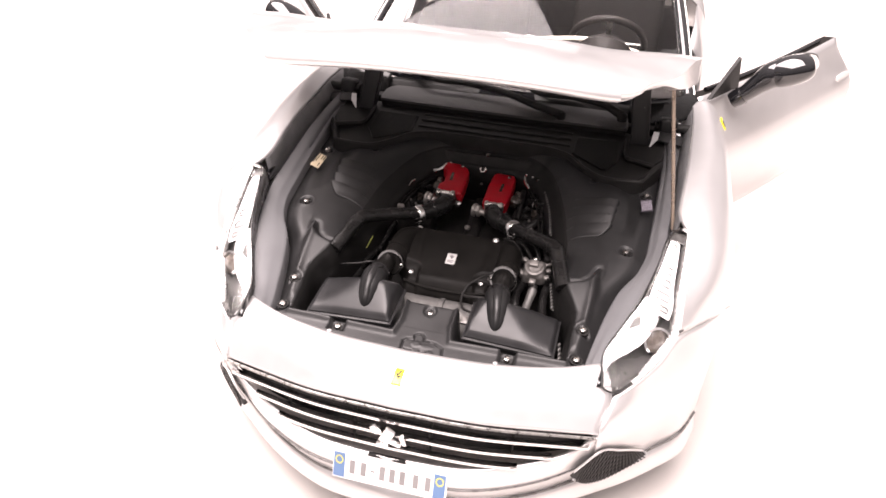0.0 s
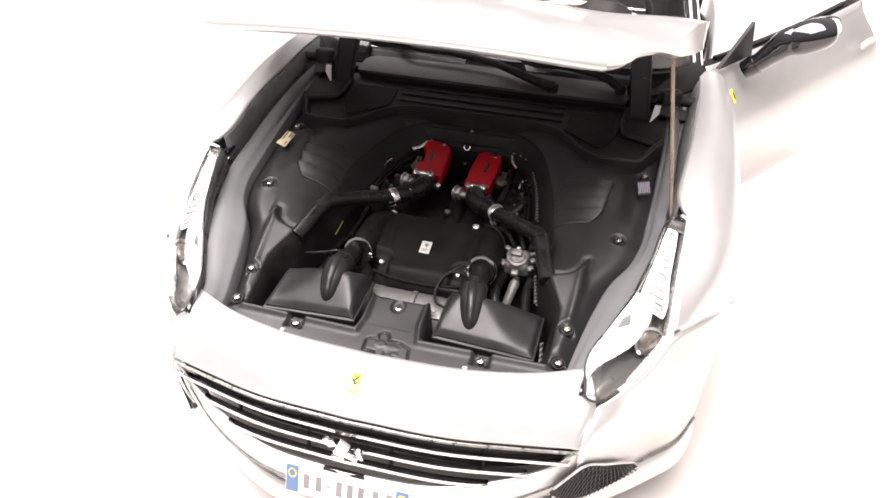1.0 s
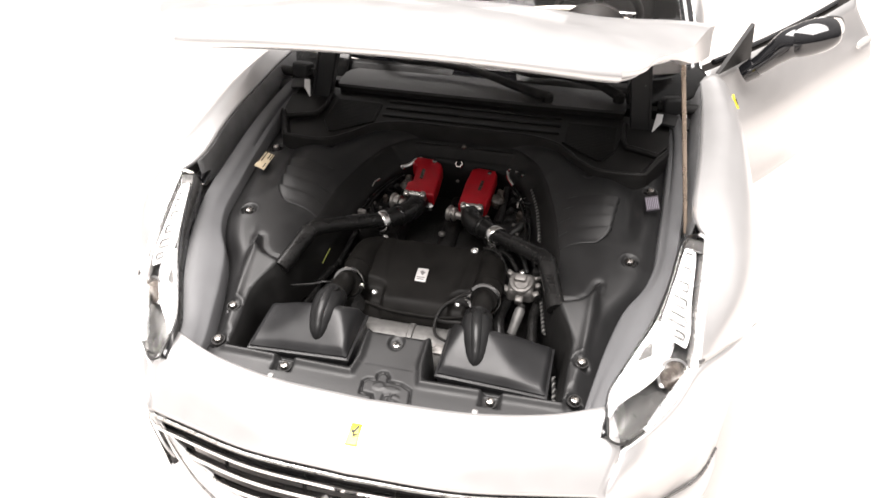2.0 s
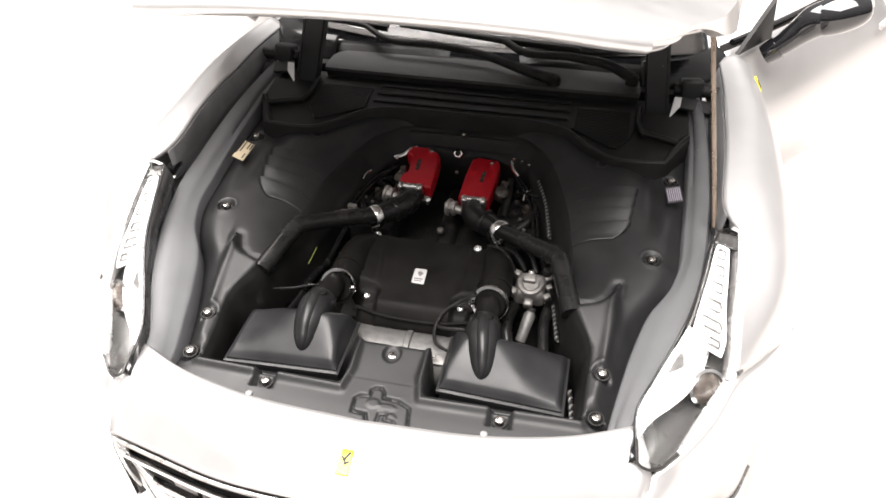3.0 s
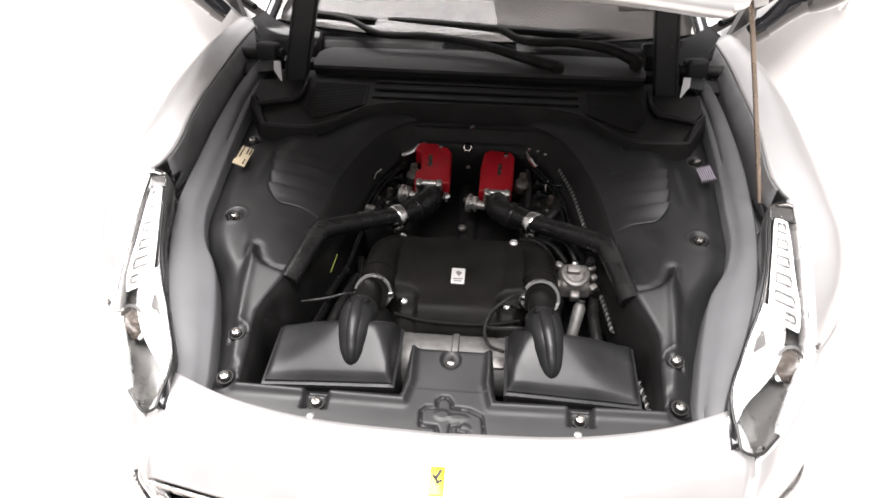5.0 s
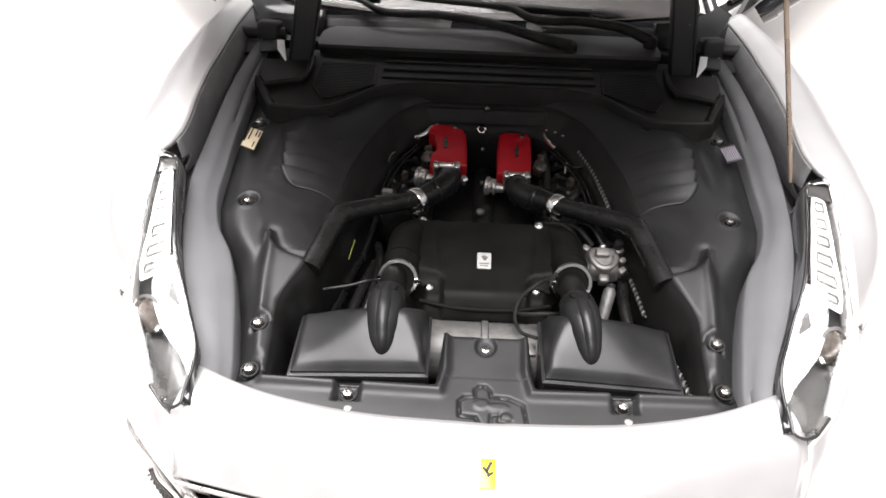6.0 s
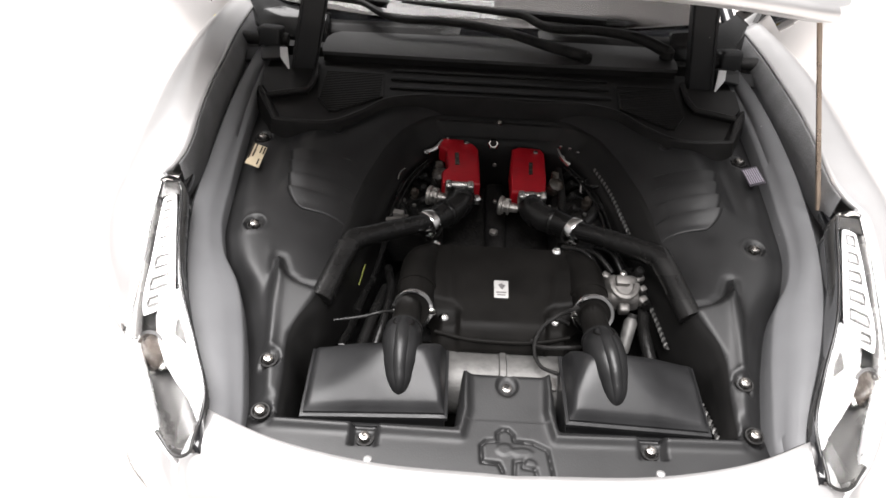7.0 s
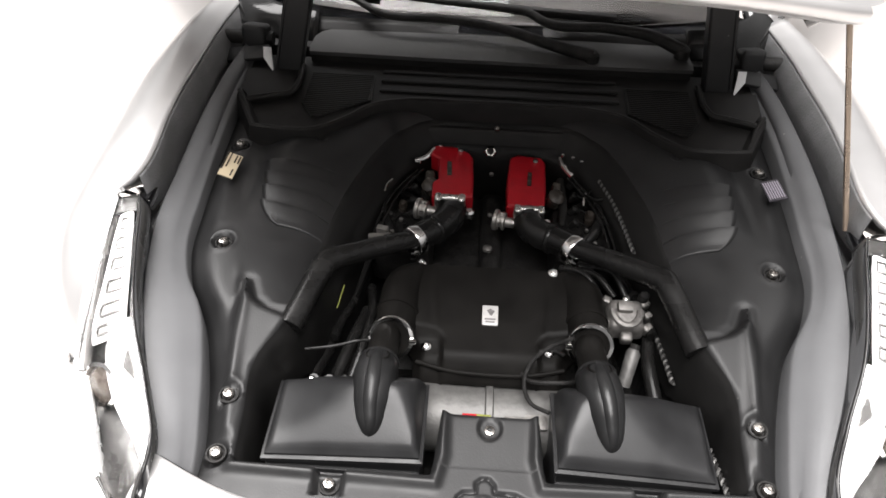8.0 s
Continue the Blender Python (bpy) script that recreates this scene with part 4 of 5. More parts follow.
# ---------------------------------------------------------------- plenum cover
def build_plenum():
    nx, ny = 61, 41
    u, v = np.meshgrid(np.linspace(-1, 1, nx), np.linspace(0, 1, ny))
    half = 0.165 + 0.035 * smooth(0.16, 0.32, v) + 0.020 * smooth(0.30, 0.75, v)
    X = u * half
    Y = 2.726 + 0.281 * v - 0.018 * np.abs(u) ** 4 * smooth(0.5, 1, v) + 0.006 * u * u
    Z = 0.664 + 0.21 * (Y - 2.79) - 0.012 * u * u - 0.030 * (1 - smooth(0.0, 0.16, v)) ** 1.6
    rim = np.minimum((1 - np.abs(u)) * half, np.minimum((1 - v) * 0.281, 0.012 + v * 0.281))
    Z = Z - 0.035 * (1 - smooth(0, 0.022, rim))
    for c in (-0.6, 0.6):
        Z = Z + 0.003 * np.exp(-((u - c) / 0.03) ** 2) * smooth(0.1, 0.3, v)
    Z = Z + 0.020 * smooth(0.085, 0.185, np.abs(X)) * smooth(0.15, 0.35, v) * (1 - 0.7 * smooth(0.6, 1, v))
    # tab cut-outs at the front corners
    tabd = inside([(0.104, 2.70), (0.104, 2.800), (0.116, 2.812), (0.30, 2.812), (0.30, 2.70)], np.abs(X), Y)
    Z = Z - 0.016 * smooth(0.005, -0.005, tabd)
    top = sheet(np.stack([X, Y, Z], -1))
    edge = np.concatenate([np.stack([X[0], Y[0], Z[0]], 1), np.stack([X[1:, -1], Y[1:, -1], Z[1:, -1]], 1), np.stack([X[-1, ::-1][1:], Y[-1, ::-1][1:], Z[-1, ::-1][1:]], 1), np.stack([X[::-1, 0][1:], Y[::-1, 0][1:], Z[::-1, 0][1:]], 1)])
    skirt = sheet(np.stack([edge, edge + (0, -0.001, -0.008), (edge - (0, 2.87, 0)) * (0.84, 0.70, 1) + (0, 2.87, -0.06)]))
    cov = part("plenum_cover", join(top, skirt), PLENUM, car, "matt black plenum cover with a small silver plate", angle=45)
    lip = along([(-0.158, 2.757, 0.626), (-0.09, 2.738, 0.626), (0, 2.732, 0.626), (0.09, 2.738, 0.626), (0.158, 2.757, 0.626)], 30)
    part("front_lip", tube(lip, 0.0050, 8, 40), PLENUM, cov)
    for s in (1, -1):
        part("side_duct", flip(tube([(0.207, 2.80, 0.672), (0.206, 2.87, 0.674), (0.196, 2.945, 0.674), (0.166, 2.985, 0.660)], [0.042, 0.046, 0.046, 0.040], 22, 18), s), PLENUM, cov, "rounded side duct")
        part("duct_collar", flip(tube([(0.207, 2.845, 0.674), (0.206, 2.856, 0.674)], 0.0476, 22, 3, smooth=False), s), PLENUM, cov)
        for x, y, z in (((0.126, 2.788, 0.644), (0.137, 2.978, 0.706)) if s > 0 else ((0.138, 2.786, 0.644), (0.168, 3.006, 0.688))):
            part("screw", flip(moved(lathe([(0.012, -0.004), (0.012, 0.004), (0.008, 0.008), (0.004, 0.009), (0.0, 0.005)], 12), place(x, y, z, 12)), s), CHROME, cov)
    bm = place(-0.004, 2.855, 0.6805, 14, 0, 0)
    pl = part("badge_plate", moved(block((0.035, 0.050, 0.004), 0.0035), bm), PLATE, cov, "small silver badge plate")
    part("plate_mark", join(moved(block((0.010, 0.012, 0.001), 0), bm @ place(0, 0.009, 0.0024, 0, 0, 30)), moved(block((0.006, 0.014, 0.001), 0), bm @ place(0.004, 0.006, 0.0024, 0, 0, -30))), GREYINK, pl)
    for y, w in ((-0.010, 0.024), (-0.017, 0.020)):
        part("plate_bar", moved(block((w, 0.0035, 0.001), 0), bm @ place(0, y, 0.0024)), GREYINK, pl)
    # centre stud behind the cover
    part("stud", moved(lathe([(0.012, 0), (0.012, 0.008), (0.007, 0.012)], 12), place(-0.011, 3.150, 0.622)), CAST, cov)


build_plenum()


# ---------------------------------------------------------------- pipes
def build_pipe(s):
    # two straight runs with a tight mitre between them
    path = [(0.4195, 2.749, 0.717), (0.405, 2.795, 0.732), (0.386, 2.850, 0.752), (0.374, 2.885, 0.763), (0.367, 2.902, 0.767), (0.358, 2.913, 0.767), (0.340, 2.927, 0.764), (0.30, 2.960, 0.755), (0.24, 3.012, 0.737), (0.172, 3.070, 0.718)]
    pipe = part("intake_pipe", flip(tube(path, [0.027, 0.026, 0.026, 0.027, 0.028, 0.028, 0.026, 0.025, 0.024, 0.024], 20, 10, smooth=False), s), RUBBER, car, "glossy black intake pipe", angle=25)
    part("pipe_seam", flip(tube([(0.355, 2.915, 0.7665), (0.350, 2.919, 0.766)], 0.0283, 20, 3, smooth=False), s), RUBBER, pipe)
    # ribbed elbow to the cam cover
    drop, dx = (0.018, -0.012) if s > 0 else (0.004, 0.006)
    el = along([(0.190, 3.056, 0.720), (0.150, 3.095, 0.720 - drop * 0.5), (0.112 + dx, 3.136, 0.722 - drop), (0.100 + dx, 3.170, 0.720 - drop), (0.098 + dx, 3.20, 0.712 - drop)], 26)
    part("elbow", flip(tube(el, np.interp(np.linspace(0, 1, 26), [0, 0.3, 0.8, 1], [0.030, 0.034, 0.038, 0.036]), 24, 26, smooth=False), s), RUBBER, pipe, "moulded rubber elbow")
    for i in (9,):
        d = el[i + 1] - el[i - 1]
        d /= np.linalg.norm(d)
        part("elbow_rib", flip(tube([el[i] - d * 0.006, el[i] - d * 0.002, el[i] + d * 0.002, el[i] + d * 0.006], np.array([0.0, 0.0025, 0.0025, 0.0]) + (0.033 + 0.0004 * i), 18, 4, smooth=False), s), RUBBER, pipe)
    c, d = np.array((0.188, 3.058, 0.714)), np.array((-0.62, 0.66, 0.02))
    d /= np.linalg.norm(d)
    part("hose_clip", flip(tube([c - d * 0.012, c - d * 0.009, c + d * 0.009, c + d * 0.012], [0.0375, 0.0395, 0.0395, 0.0375], 26, 4, smooth=False), s), CHROME, pipe, "bright metal hose clip")
    part("clip_screw", flip(moved(block((0.014, 0.012, 0.012), 0.003), place(0.188, 3.036, 0.684)), s), CHROME, pipe)


both(build_pipe)


# ---------------------------------------------------------------- cam covers
def build_cam(s):
    fx, low = (-0.112, 0.0) if s < 0 else (0.086, -0.022)
    m = place(-0.115 if s < 0 else 0.085, 3.326, 0.714 + low * 0.9, 6, 0, -3 * s) @ Matrix.Diagonal((1.0 if s < 0 else 0.95, 1.24, 1.0, 1))
    if s < 0:
        outline = [(-0.050, -0.088), (0.054, -0.088), (0.057, -0.03), (0.057, 0.040), (0.046, 0.058), (0.012, 0.076), (-0.040, 0.080), (-0.055, 0.072), (-0.054, 0.046), (-0.036, 0.034), (-0.034, -0.030), (-0.050, -0.044)]
    else:
        outline = [(-0.050, -0.088), (0.050, -0.086), (0.053, -0.03), (0.049, 0.060), (0.036, 0.078), (-0.030, 0.081), (-0.052, 0.068), (-0.056, 0.0)]
    cov = part("cam_cover", moved(loaf(outline, -0.012, 0.037, 0.010), m), RED, car, "red crackle-painted cam cover", angle=32)
    part("name_strip", moved(block((0.012, 0.044, 0.003), 0.001), m @ place(0.006 * s, -0.002, 0.0375)), SENSOR, cov)
    part("bolt", moved(lathe([(0.008, 0), (0.008, 0.008), (0.004, 0.010)], 8), m @ place(-0.024 * s if s < 0 else 0.020, 0.058, 0.033)), CHROME, cov)
    fm = place(fx, 3.188, 0.748 + low, 22)
    flange = part("throttle_flange", join(moved(lathe([(0.0, -0.026), (0.010, -0.026), (0.010, 0.026), (0.0, 0.026)], 16), fm @ place(0, 0, 0.004, 0, 90)), moved(block((0.052, 0.018, 0.022), 0.004), fm @ place(0, 0.002, -0.010))), STEEL, cov, "cast metal throttle flange")
    for dx in (-0.029, 0.029):
        part("lug", moved(block((0.019, 0.026, 0.042), 0.009, 3), fm @ place(dx, -0.006, 0.0)), STEEL, flange)
    part("sensor", moved(join(moved(lathe([(0.020, -0.02), (0.022, 0.012), (0.012, 0.02)], 14), place(0, 0, 0)), moved(block((0.022, 0.05, 0.02), 0.006), place(0, 0.025, -0.004))), place(s * 0.166 - (0.008 if s > 0 else 0), 3.272, 0.722 + low * 0.7, 20, 15 * s, 0)), SENSOR, cov, "brown plastic sensor")
    kn = place(fx - 0.072, 3.196, 0.706 + low, 15, 90, 0)
    knob = part("solenoid", moved(lathe([(0.012, 0.040), (0.014, 0.018), (0.023, 0.016), (0.023, -0.002), (0.027, -0.004), (0.027, -0.012), (0.021, -0.015)], 20), kn), SILVER, cov, "small round metal solenoid")
    part("nut", moved(lathe([(0.026, 0.004), (0.026, 0.011)], 6), kn), STEEL, knob)
    part("corner_bolt", moved(lathe([(0.012, -0.01), (0.012, 0.006), (0.007, 0.011)], 10), place(fx + 0.050, 3.194, 0.704 + low, 15)), CHROME, cov)


both(build_cam)


# ---------------------------------------------------------------- engine and clutter
def build_engine():
    rng = random.Random(4)
    blockm = part("engine_block", moved(block((0.50, 0.62, 0.20), 0.03), place(0, 3.14, 0.455, 6)), DARK, car, "black engine block deep in the bay")
    part("valley_cover", moved(block((0.060, 0.34, 0.10), 0.025, 3), place(0, 3.24, 0.555, 8)), DARK, blockm)
    for x in (0.23, -0.23):
        part("cylinder_head", moved(block((0.16, 0.20, 0.12), 0.03), place(x, 3.20, 0.60, 8)), DARK, blockm)
    part("oil_cap", moved(lathe([(0.018, -0.02), (0.018, 0.006), (0.014, 0.010), (0.009, 0.010), (0.008, 0.004), (0, 0.004)], 6), place(-0.014, 3.440, 0.732, 42)), CHROME, blockm, "hexagonal metal oil cap")
    # solid black disc paints the shade of the cap's recess
    part("cap_hole_shade", moved(lathe([(0.010, 0.0), (0.010, 0.0108), (0.0, 0.0108)], 14), place(-0.014, 3.440, 0.732, 42)), DARK, blockm)
    part("cap_neck", moved(lathe([(0.022, -0.09), (0.022, -0.008)], 12), place(-0.014, 3.446, 0.727, 42)), DARK, blockm)
    for y, z in ((3.385, 0.712), (3.23, 0.69)):
        part("stud", moved(lathe([(0.006, 0), (0.006, 0.006), (0.003, 0.009)], 8), place(-0.010 + 0.008 * rng.random(), y, z - 0.02)), CAST, blockm)
    # coolant cross tube and its rib
    tubeob = part("cross_tube", tube([(-0.24, 2.700, 0.520), (0, 2.700, 0.520), (0.20, 2.700, 0.520)], 0.076, 28, 12), TUBEM, car, "dull silver cross tube ahead of the engine")
    part("tube_rib", tube([(-0.007, 2.700, 0.520), (-0.004, 2.700, 0.520), (0.009, 2.700, 0.520), (0.012, 2.700, 0.520)], [0.077, 0.083, 0.083, 0.077], 28, 4, smooth=False), TUBEM, tubeob)
    part("tube_bracket", moved(block((0.05, 0.035, 0.04), 0.006), place(0.100, 2.66, 0.565, 20)), CAST, tubeob)
    part("bay_floor", moved(block((1.0, 1.02, 0.02), 0.0), place(0, 2.95, 0.40)), DARK, car)
    for x, w, mt in ((-0.038, 0.030, RED), (-0.010, 0.030, OLIVE), (0.062, 0.060, CAST)):
        part("colour_tag", moved(block((w, 0.009, 0.004), 0.001), place(x, 2.640, 0.604, 12)), mt, tubeob)
    # alternator
    am = place(0.300, 2.905, 0.650, 22, 0, 0)
    alt = part("alternator", moved(block((0.092, 0.086, 0.056), 0.016, 3, (0.8, 0.8)), am), CAST, car, "cast metal alternator with bolted lugs")
    a = np.linspace(math.pi, 2 * math.pi, 16)
    part("horseshoe_rib", moved(tube([(0.030 * math.cos(t), 0.006 + 0.036 * math.sin(t), 0.030) for t in a], 0.0085, 8, 24), am), CAST, alt)
    part("face_block", moved(block((0.034, 0.024, 0.022), 0.005), am @ place(-0.004, 0.012, 0.032)), CAST, alt)
    part("face_bolt", moved(lathe([(0.008, 0), (0.008, 0.010), (0.004, 0.013)], 8), am @ place(-0.002, 0.030, 0.030)), STEEL, alt)
    for x, y, w in ((-0.046, -0.020, 0.024), (0.048, -0.026, 0.022), (-0.040, 0.036, 0.020), (0.044, 0.034, 0.024), (0.0, -0.050, 0.026), (0.050, 0.004, 0.018)):
        part("lug", moved(block((w, w * 0.9, 0.030), w * 0.3, 3), am @ place(x, y, 0.004, 0, 0, 30 * x / 0.05)), CAST, alt)
    part("plug", moved(lathe([(0.012, -0.01), (0.012, 0.014), (0.009, 0.018)], 12), am @ place(0.040, 0.042, 0.022)), DARK, alt)
    # reservoir, canisters and hoses on either side
    tank = part("fluid_canister", moved(lathe([(0.0, -0.05), (0.014, -0.045), (0.016, 0.03), (0.010, 0.040), (0.0, 0.042)], 14), place(0.304, 2.795, 0.612, -40, 0, -20)), TUBEM, car, "small metal canister")
    part("cap", moved(lathe([(0.011, 0.04), (0.011, 0.05)], 10), place(0.304, 2.795, 0.612, -40, 0, -20)), DARK, tank)
    for k in range(3):
        pl = part("connector", moved(lathe([(0.014, -0.05), (0.015, 0.02), (0.011, 0.03)], 12), place(-0.374 + 0.033 * k, 2.735, 0.567, 30)), RUBBER, car, "black plug connector with a bright nut")
        part("nut", moved(lathe([(0.011, 0), (0.011, 0.010), (0.006, 0.014)], 6), place(-0.374 + 0.033 * k, 2.707, 0.600, 30)), CHROME, pl)
    for pts, r in (
        ([(-0.40, 2.78, 0.52), (-0.375, 2.86, 0.54), (-0.36, 2.97, 0.55), (-0.32, 3.10, 0.56)], 0.020),
        ([(-0.34, 2.74, 0.55), (-0.315, 2.84, 0.575), (-0.29, 2.95, 0.58)], 0.014),
        ([(-0.31, 2.74, 0.54), (-0.285, 2.82, 0.585), (-0.275, 2.93, 0.60), (-0.29, 3.02, 0.59)], 0.011),
        ([(0.27, 2.72, 0.56), (0.25, 2.80, 0.60), (0.26, 2.88, 0.60)], 0.018),
        ([(0.36, 2.74, 0.57), (0.35, 2.82, 0.60), (0.36, 2.92, 0.62), (0.33, 3.02, 0.62)], 0.016),
    ):
        tagged(part("hose", tube(pts, r, 12, 20), RUBBER, car, "black rubber engine hose"))
    for pts, r in (
        ([(0.16, 3.03, 0.68), (0.21, 2.99, 0.70), (0.25, 2.94, 0.67)], 0.008),
        ([(0.18, 3.04, 0.67), (0.24, 3.00, 0.69), (0.28, 2.95, 0.67)], 0.008),
        ([(0.21, 3.05, 0.67), (0.28, 3.01, 0.69), (0.31, 2.96, 0.66)], 0.008),
        ([(0.20, 3.09, 0.70), (0.28, 3.05, 0.715), (0.34, 2.99, 0.70)], 0.007),
        ([(-0.24, 3.12, 0.66), (-0.28, 3.20, 0.69), (-0.26, 3.28, 0.69), (-0.21, 3.30, 0.66)], 0.014),
        ([(0.22, 3.14, 0.66), (0.27, 3.20, 0.69), (0.26, 3.28, 0.69), (0.22, 3.30, 0.66)], 0.016),
    ):
        tagged(part("hose", tube(pts, r, 12, 20), RUBBER, car, "black rubber engine hose"))
    # bright pipe ends round the cam covers
    for pts, r in (
        ([(-0.215, 3.372, 0.735), (-0.190, 3.378, 0.742), (-0.165, 3.405, 0.755)], 0.007),
        ([(-0.282, 3.232, 0.727), (-0.278, 3.256, 0.734), (-0.266, 3.274, 0.737)], 0.0042),
        ([(0.172, 3.395, 0.752), (0.182, 3.362, 0.745), (0.202, 3.338, 0.735)], 0.007),
        ([(0.232, 3.255, 0.70), (0.236, 3.285, 0.715), (0.25, 3.30, 0.715)], 0.005),
    ):
        part("metal_pipe", tube(pts, r, 8, 10), CHROME, car, "short bright metal pipe")
    for x, y, z in ((0.178, 3.395, 0.76), (0.205, 3.39, 0.757), (0.228, 3.38, 0.752), (0.242, 3.378, 0.75), (-0.205, 3.36, 0.735), (-0.150, 3.412, 0.757)):
        part("fastener", moved(lathe([(0.006, 0), (0.006, 0.006), (0.003, 0.008)], 8), place(x, y, z)), CHROME, car)
    for x, y, z, r in ((0.262, 3.345, 0.72, 0.018), (0.245, 3.22, 0.70, 0.014), (-0.235, 3.235, 0.69, 0.012), (-0.262, 3.105, 0.69, 0.016)):
        part("sender", moved(lathe([(r, -0.03), (r, 0.0), (r * 0.6, 0.008)], 12), place(x, y, z, 15)), SENSOR, car)
    part("bracket", join(moved(block((0.055, 0.018, 0.010), 0.003), place(-0.272, 3.062, 0.716, 10, 0, 8)), moved(block((0.028, 0.016, 0.02), 0.004), place(-0.268, 3.082, 0.722, 10, 0, -12))), CAST, car, "small cast bracket")
    part("gauge_dial", moved(lathe([(0.058, -0.03), (0.060, 0), (0.050, 0.004), (0.046, 0.0)], 22), place(0.285, 3.235, 0.655, 15)), DARK, car)
    # dipstick
    part("dipstick", tube([(-0.353, 2.904, 0.627), (-0.343, 2.954, 0.652)], 0.0016, 8, 6, smooth=False), OLIVE, car, "thin yellow dipstick")
    # looped thin cables
    a = np.linspace(0.2, 1.75 * np.pi, 18)
    loop = [(0.130 + 0.062 * math.cos(t + 0.9), 2.745 + 0.045 * math.sin(t + 0.9), 0.640 + 0.012 * math.sin(2 * t)) for t in a]
    part("cable", tube(loop, 0.0048, 8, 50), DARK, car, "thin black looped cable")
    part("cable", tube([(0.168, 2.77, 0.715), (0.125, 2.772, 0.682), (0.085, 2.748, 0.655), (0.072, 2.715, 0.63), (0.085, 2.67, 0.62), (0.12, 2.64, 0.63)], 0.0045, 8, 40), DARK, car, "thin black looped cable")
    part("cable", tube([(-0.245, 2.752, 0.690), (-0.275, 2.748, 0.690), (-0.32, 2.742, 0.678), (-0.39, 2.74, 0.662)], 0.0036, 8, 30), RUBBER, car, "thin grey cable")
    # braided lines: two strands wound round each other
    for pts, turns in (([(0.366, 2.872, 0.640), (0.378, 2.815, 0.628), (0.391, 2.755, 0.610)], 9), ([(0.268, 3.31, 0.745), (0.297, 3.225, 0.735), (0.318, 3.130, 0.722), (0.330, 3.06, 0.715)], 17), ([(0.438, 2.60, 0.60), (0.448, 2.53, 0.60), (0.450, 2.47, 0.61)], 6)):
        p = along(pts, 70)
        for k, mt in ((0, TUBEM), (1, DARK)):
            ph = np.linspace(0, turns * 2 * np.pi, 70) + k * np.pi
            off = np.stack([np.cos(ph), 0 * ph, np.sin(ph)], 1) * 0.0034
            part("braided_line", tube(p + off, 0.0031, 6, 70, smooth=False), mt, car, "twisted metal and black line")
    # dark hoses along the right of the bay
    part("hose", tube([(0.375, 3.02, 0.70), (0.352, 3.10, 0.715), (0.338, 3.15, 0.715)], 0.008, 8, 12), CAST, car, "thin metal line")


build_engine()


# ---------------------------------------------------------------- loom, unions and small fittings round the engine
def build_fittings():
    rng = random.Random(11)

    def run(pts, r, mat, label):
        return part("hose", tube(pts, r, 10, 22), mat, car, label)

    for s in (1, -1):
        # loom along the foot of the arch, with bands
        y = np.linspace(2.86, 3.36, 9)
        x = np.interp(y, [2.86, 3.0, 3.15, 3.25, 3.36], [0.355, 0.325, 0.290, 0.262, 0.210])
        pts = np.stack([s * (x + 0.006 * np.sin(9 * y)), y, 0.625 + 0.02 * np.sin(7 * y) - (0.07 if s < 0 else 0.0) * (1 - smooth(2.98, 3.12, y))], 1)
        loom = run(pts, 0.013, RUBBER, "black cable loom beside the engine")
        for k in (2, 4, 6):
            c = pts[k]
            part("loom_band", moved(lathe([(0.0155, -0.005), (0.0155, 0.005)], 12), place(c[0], c[1], c[2], 90, 0, 20 * s)), CAST if k == 4 else DARK, loom)
        # injector rail with plugs beside the cam cover
        rail = run([(s * 0.176, 3.20, 0.668), (s * 0.180, 3.28, 0.690), (s * 0.176, 3.36, 0.705)], 0.011, DARK, "black injector rail")
        for k in range(4):
            yy = 3.21 + 0.045 * k
            zz = 0.672 + 0.22 * (yy - 3.20)
            part("plug", moved(join(lathe([(0.009, -0.012), (0.010, 0.012), (0.006, 0.016)], 10), moved(block((0.014, 0.010, 0.010), 0.003), place(0.010 * s, 0, 0.006))), place(s * 0.205, yy, zz, 10, 30 * s, 0)), DARK, rail)
            part("plug_wire", tube([(s * 0.214, yy, zz + 0.008), (s * 0.238, yy - 0.012, zz + 0.004), (s * 0.255, yy - 0.03, zz - 0.03)], 0.0026, 6, 10), RUBBER, rail)
        # unions on the flank
        for x0, y0, z0 in ((0.232, 3.17, 0.668), (0.262, 3.20, 0.664), (0.250, 3.13, 0.660)):
            u = part("union", moved(lathe([(0.008, -0.02), (0.008, 0.0), (0.012, 0.001), (0.012, 0.010), (0.007, 0.012), (0.007, 0.020)], 6), place(s * x0, y0, z0, 20 * rng.uniform(-1, 1), 25 * rng.uniform(-1, 1), 0)), DARK, car, "dark hexagonal pipe union")
            part("union_nut", moved(lathe([(0.005, 0.0), (0.005, 0.006)], 8), place(s * x0, y0 - 0.006, z0 + 0.022)), CAST, u)
        # pair of thin lines following the arch
        for k in range(2):
            off = 0.014 * k
            run([(s * (0.300 - off), 3.06, 0.680), (s * (0.285 - off), 3.16, 0.702), (s * (0.250 - off), 3.27, 0.716), (s * (0.205 - off), 3.35, 0.722)], 0.0042, RUBBER, "thin black line round the engine")
    # ring terminal and coil on the darker flank
    a = np.linspace(0, 1.6 * np.pi, 18)
    run([(0.268 + 0.026 * math.cos(t), 3.285 + 0.030 * math.sin(t), 0.705 + 0.004 * t) for t in a], 0.0045, RUBBER, "coiled thin black hose")
    run([(0.262, 3.05, 0.700), (0.300, 3.00, 0.722), (0.345, 2.965, 0.735), (0.372, 2.955, 0.730)], 0.0075, RUBBER, "black hose over the intake pipe")
    run([(0.315, 2.985, 0.70), (0.355, 2.945, 0.715), (0.378, 2.93, 0.712)], 0.006, RUBBER, "black hose over the intake pipe")


build_fittings()


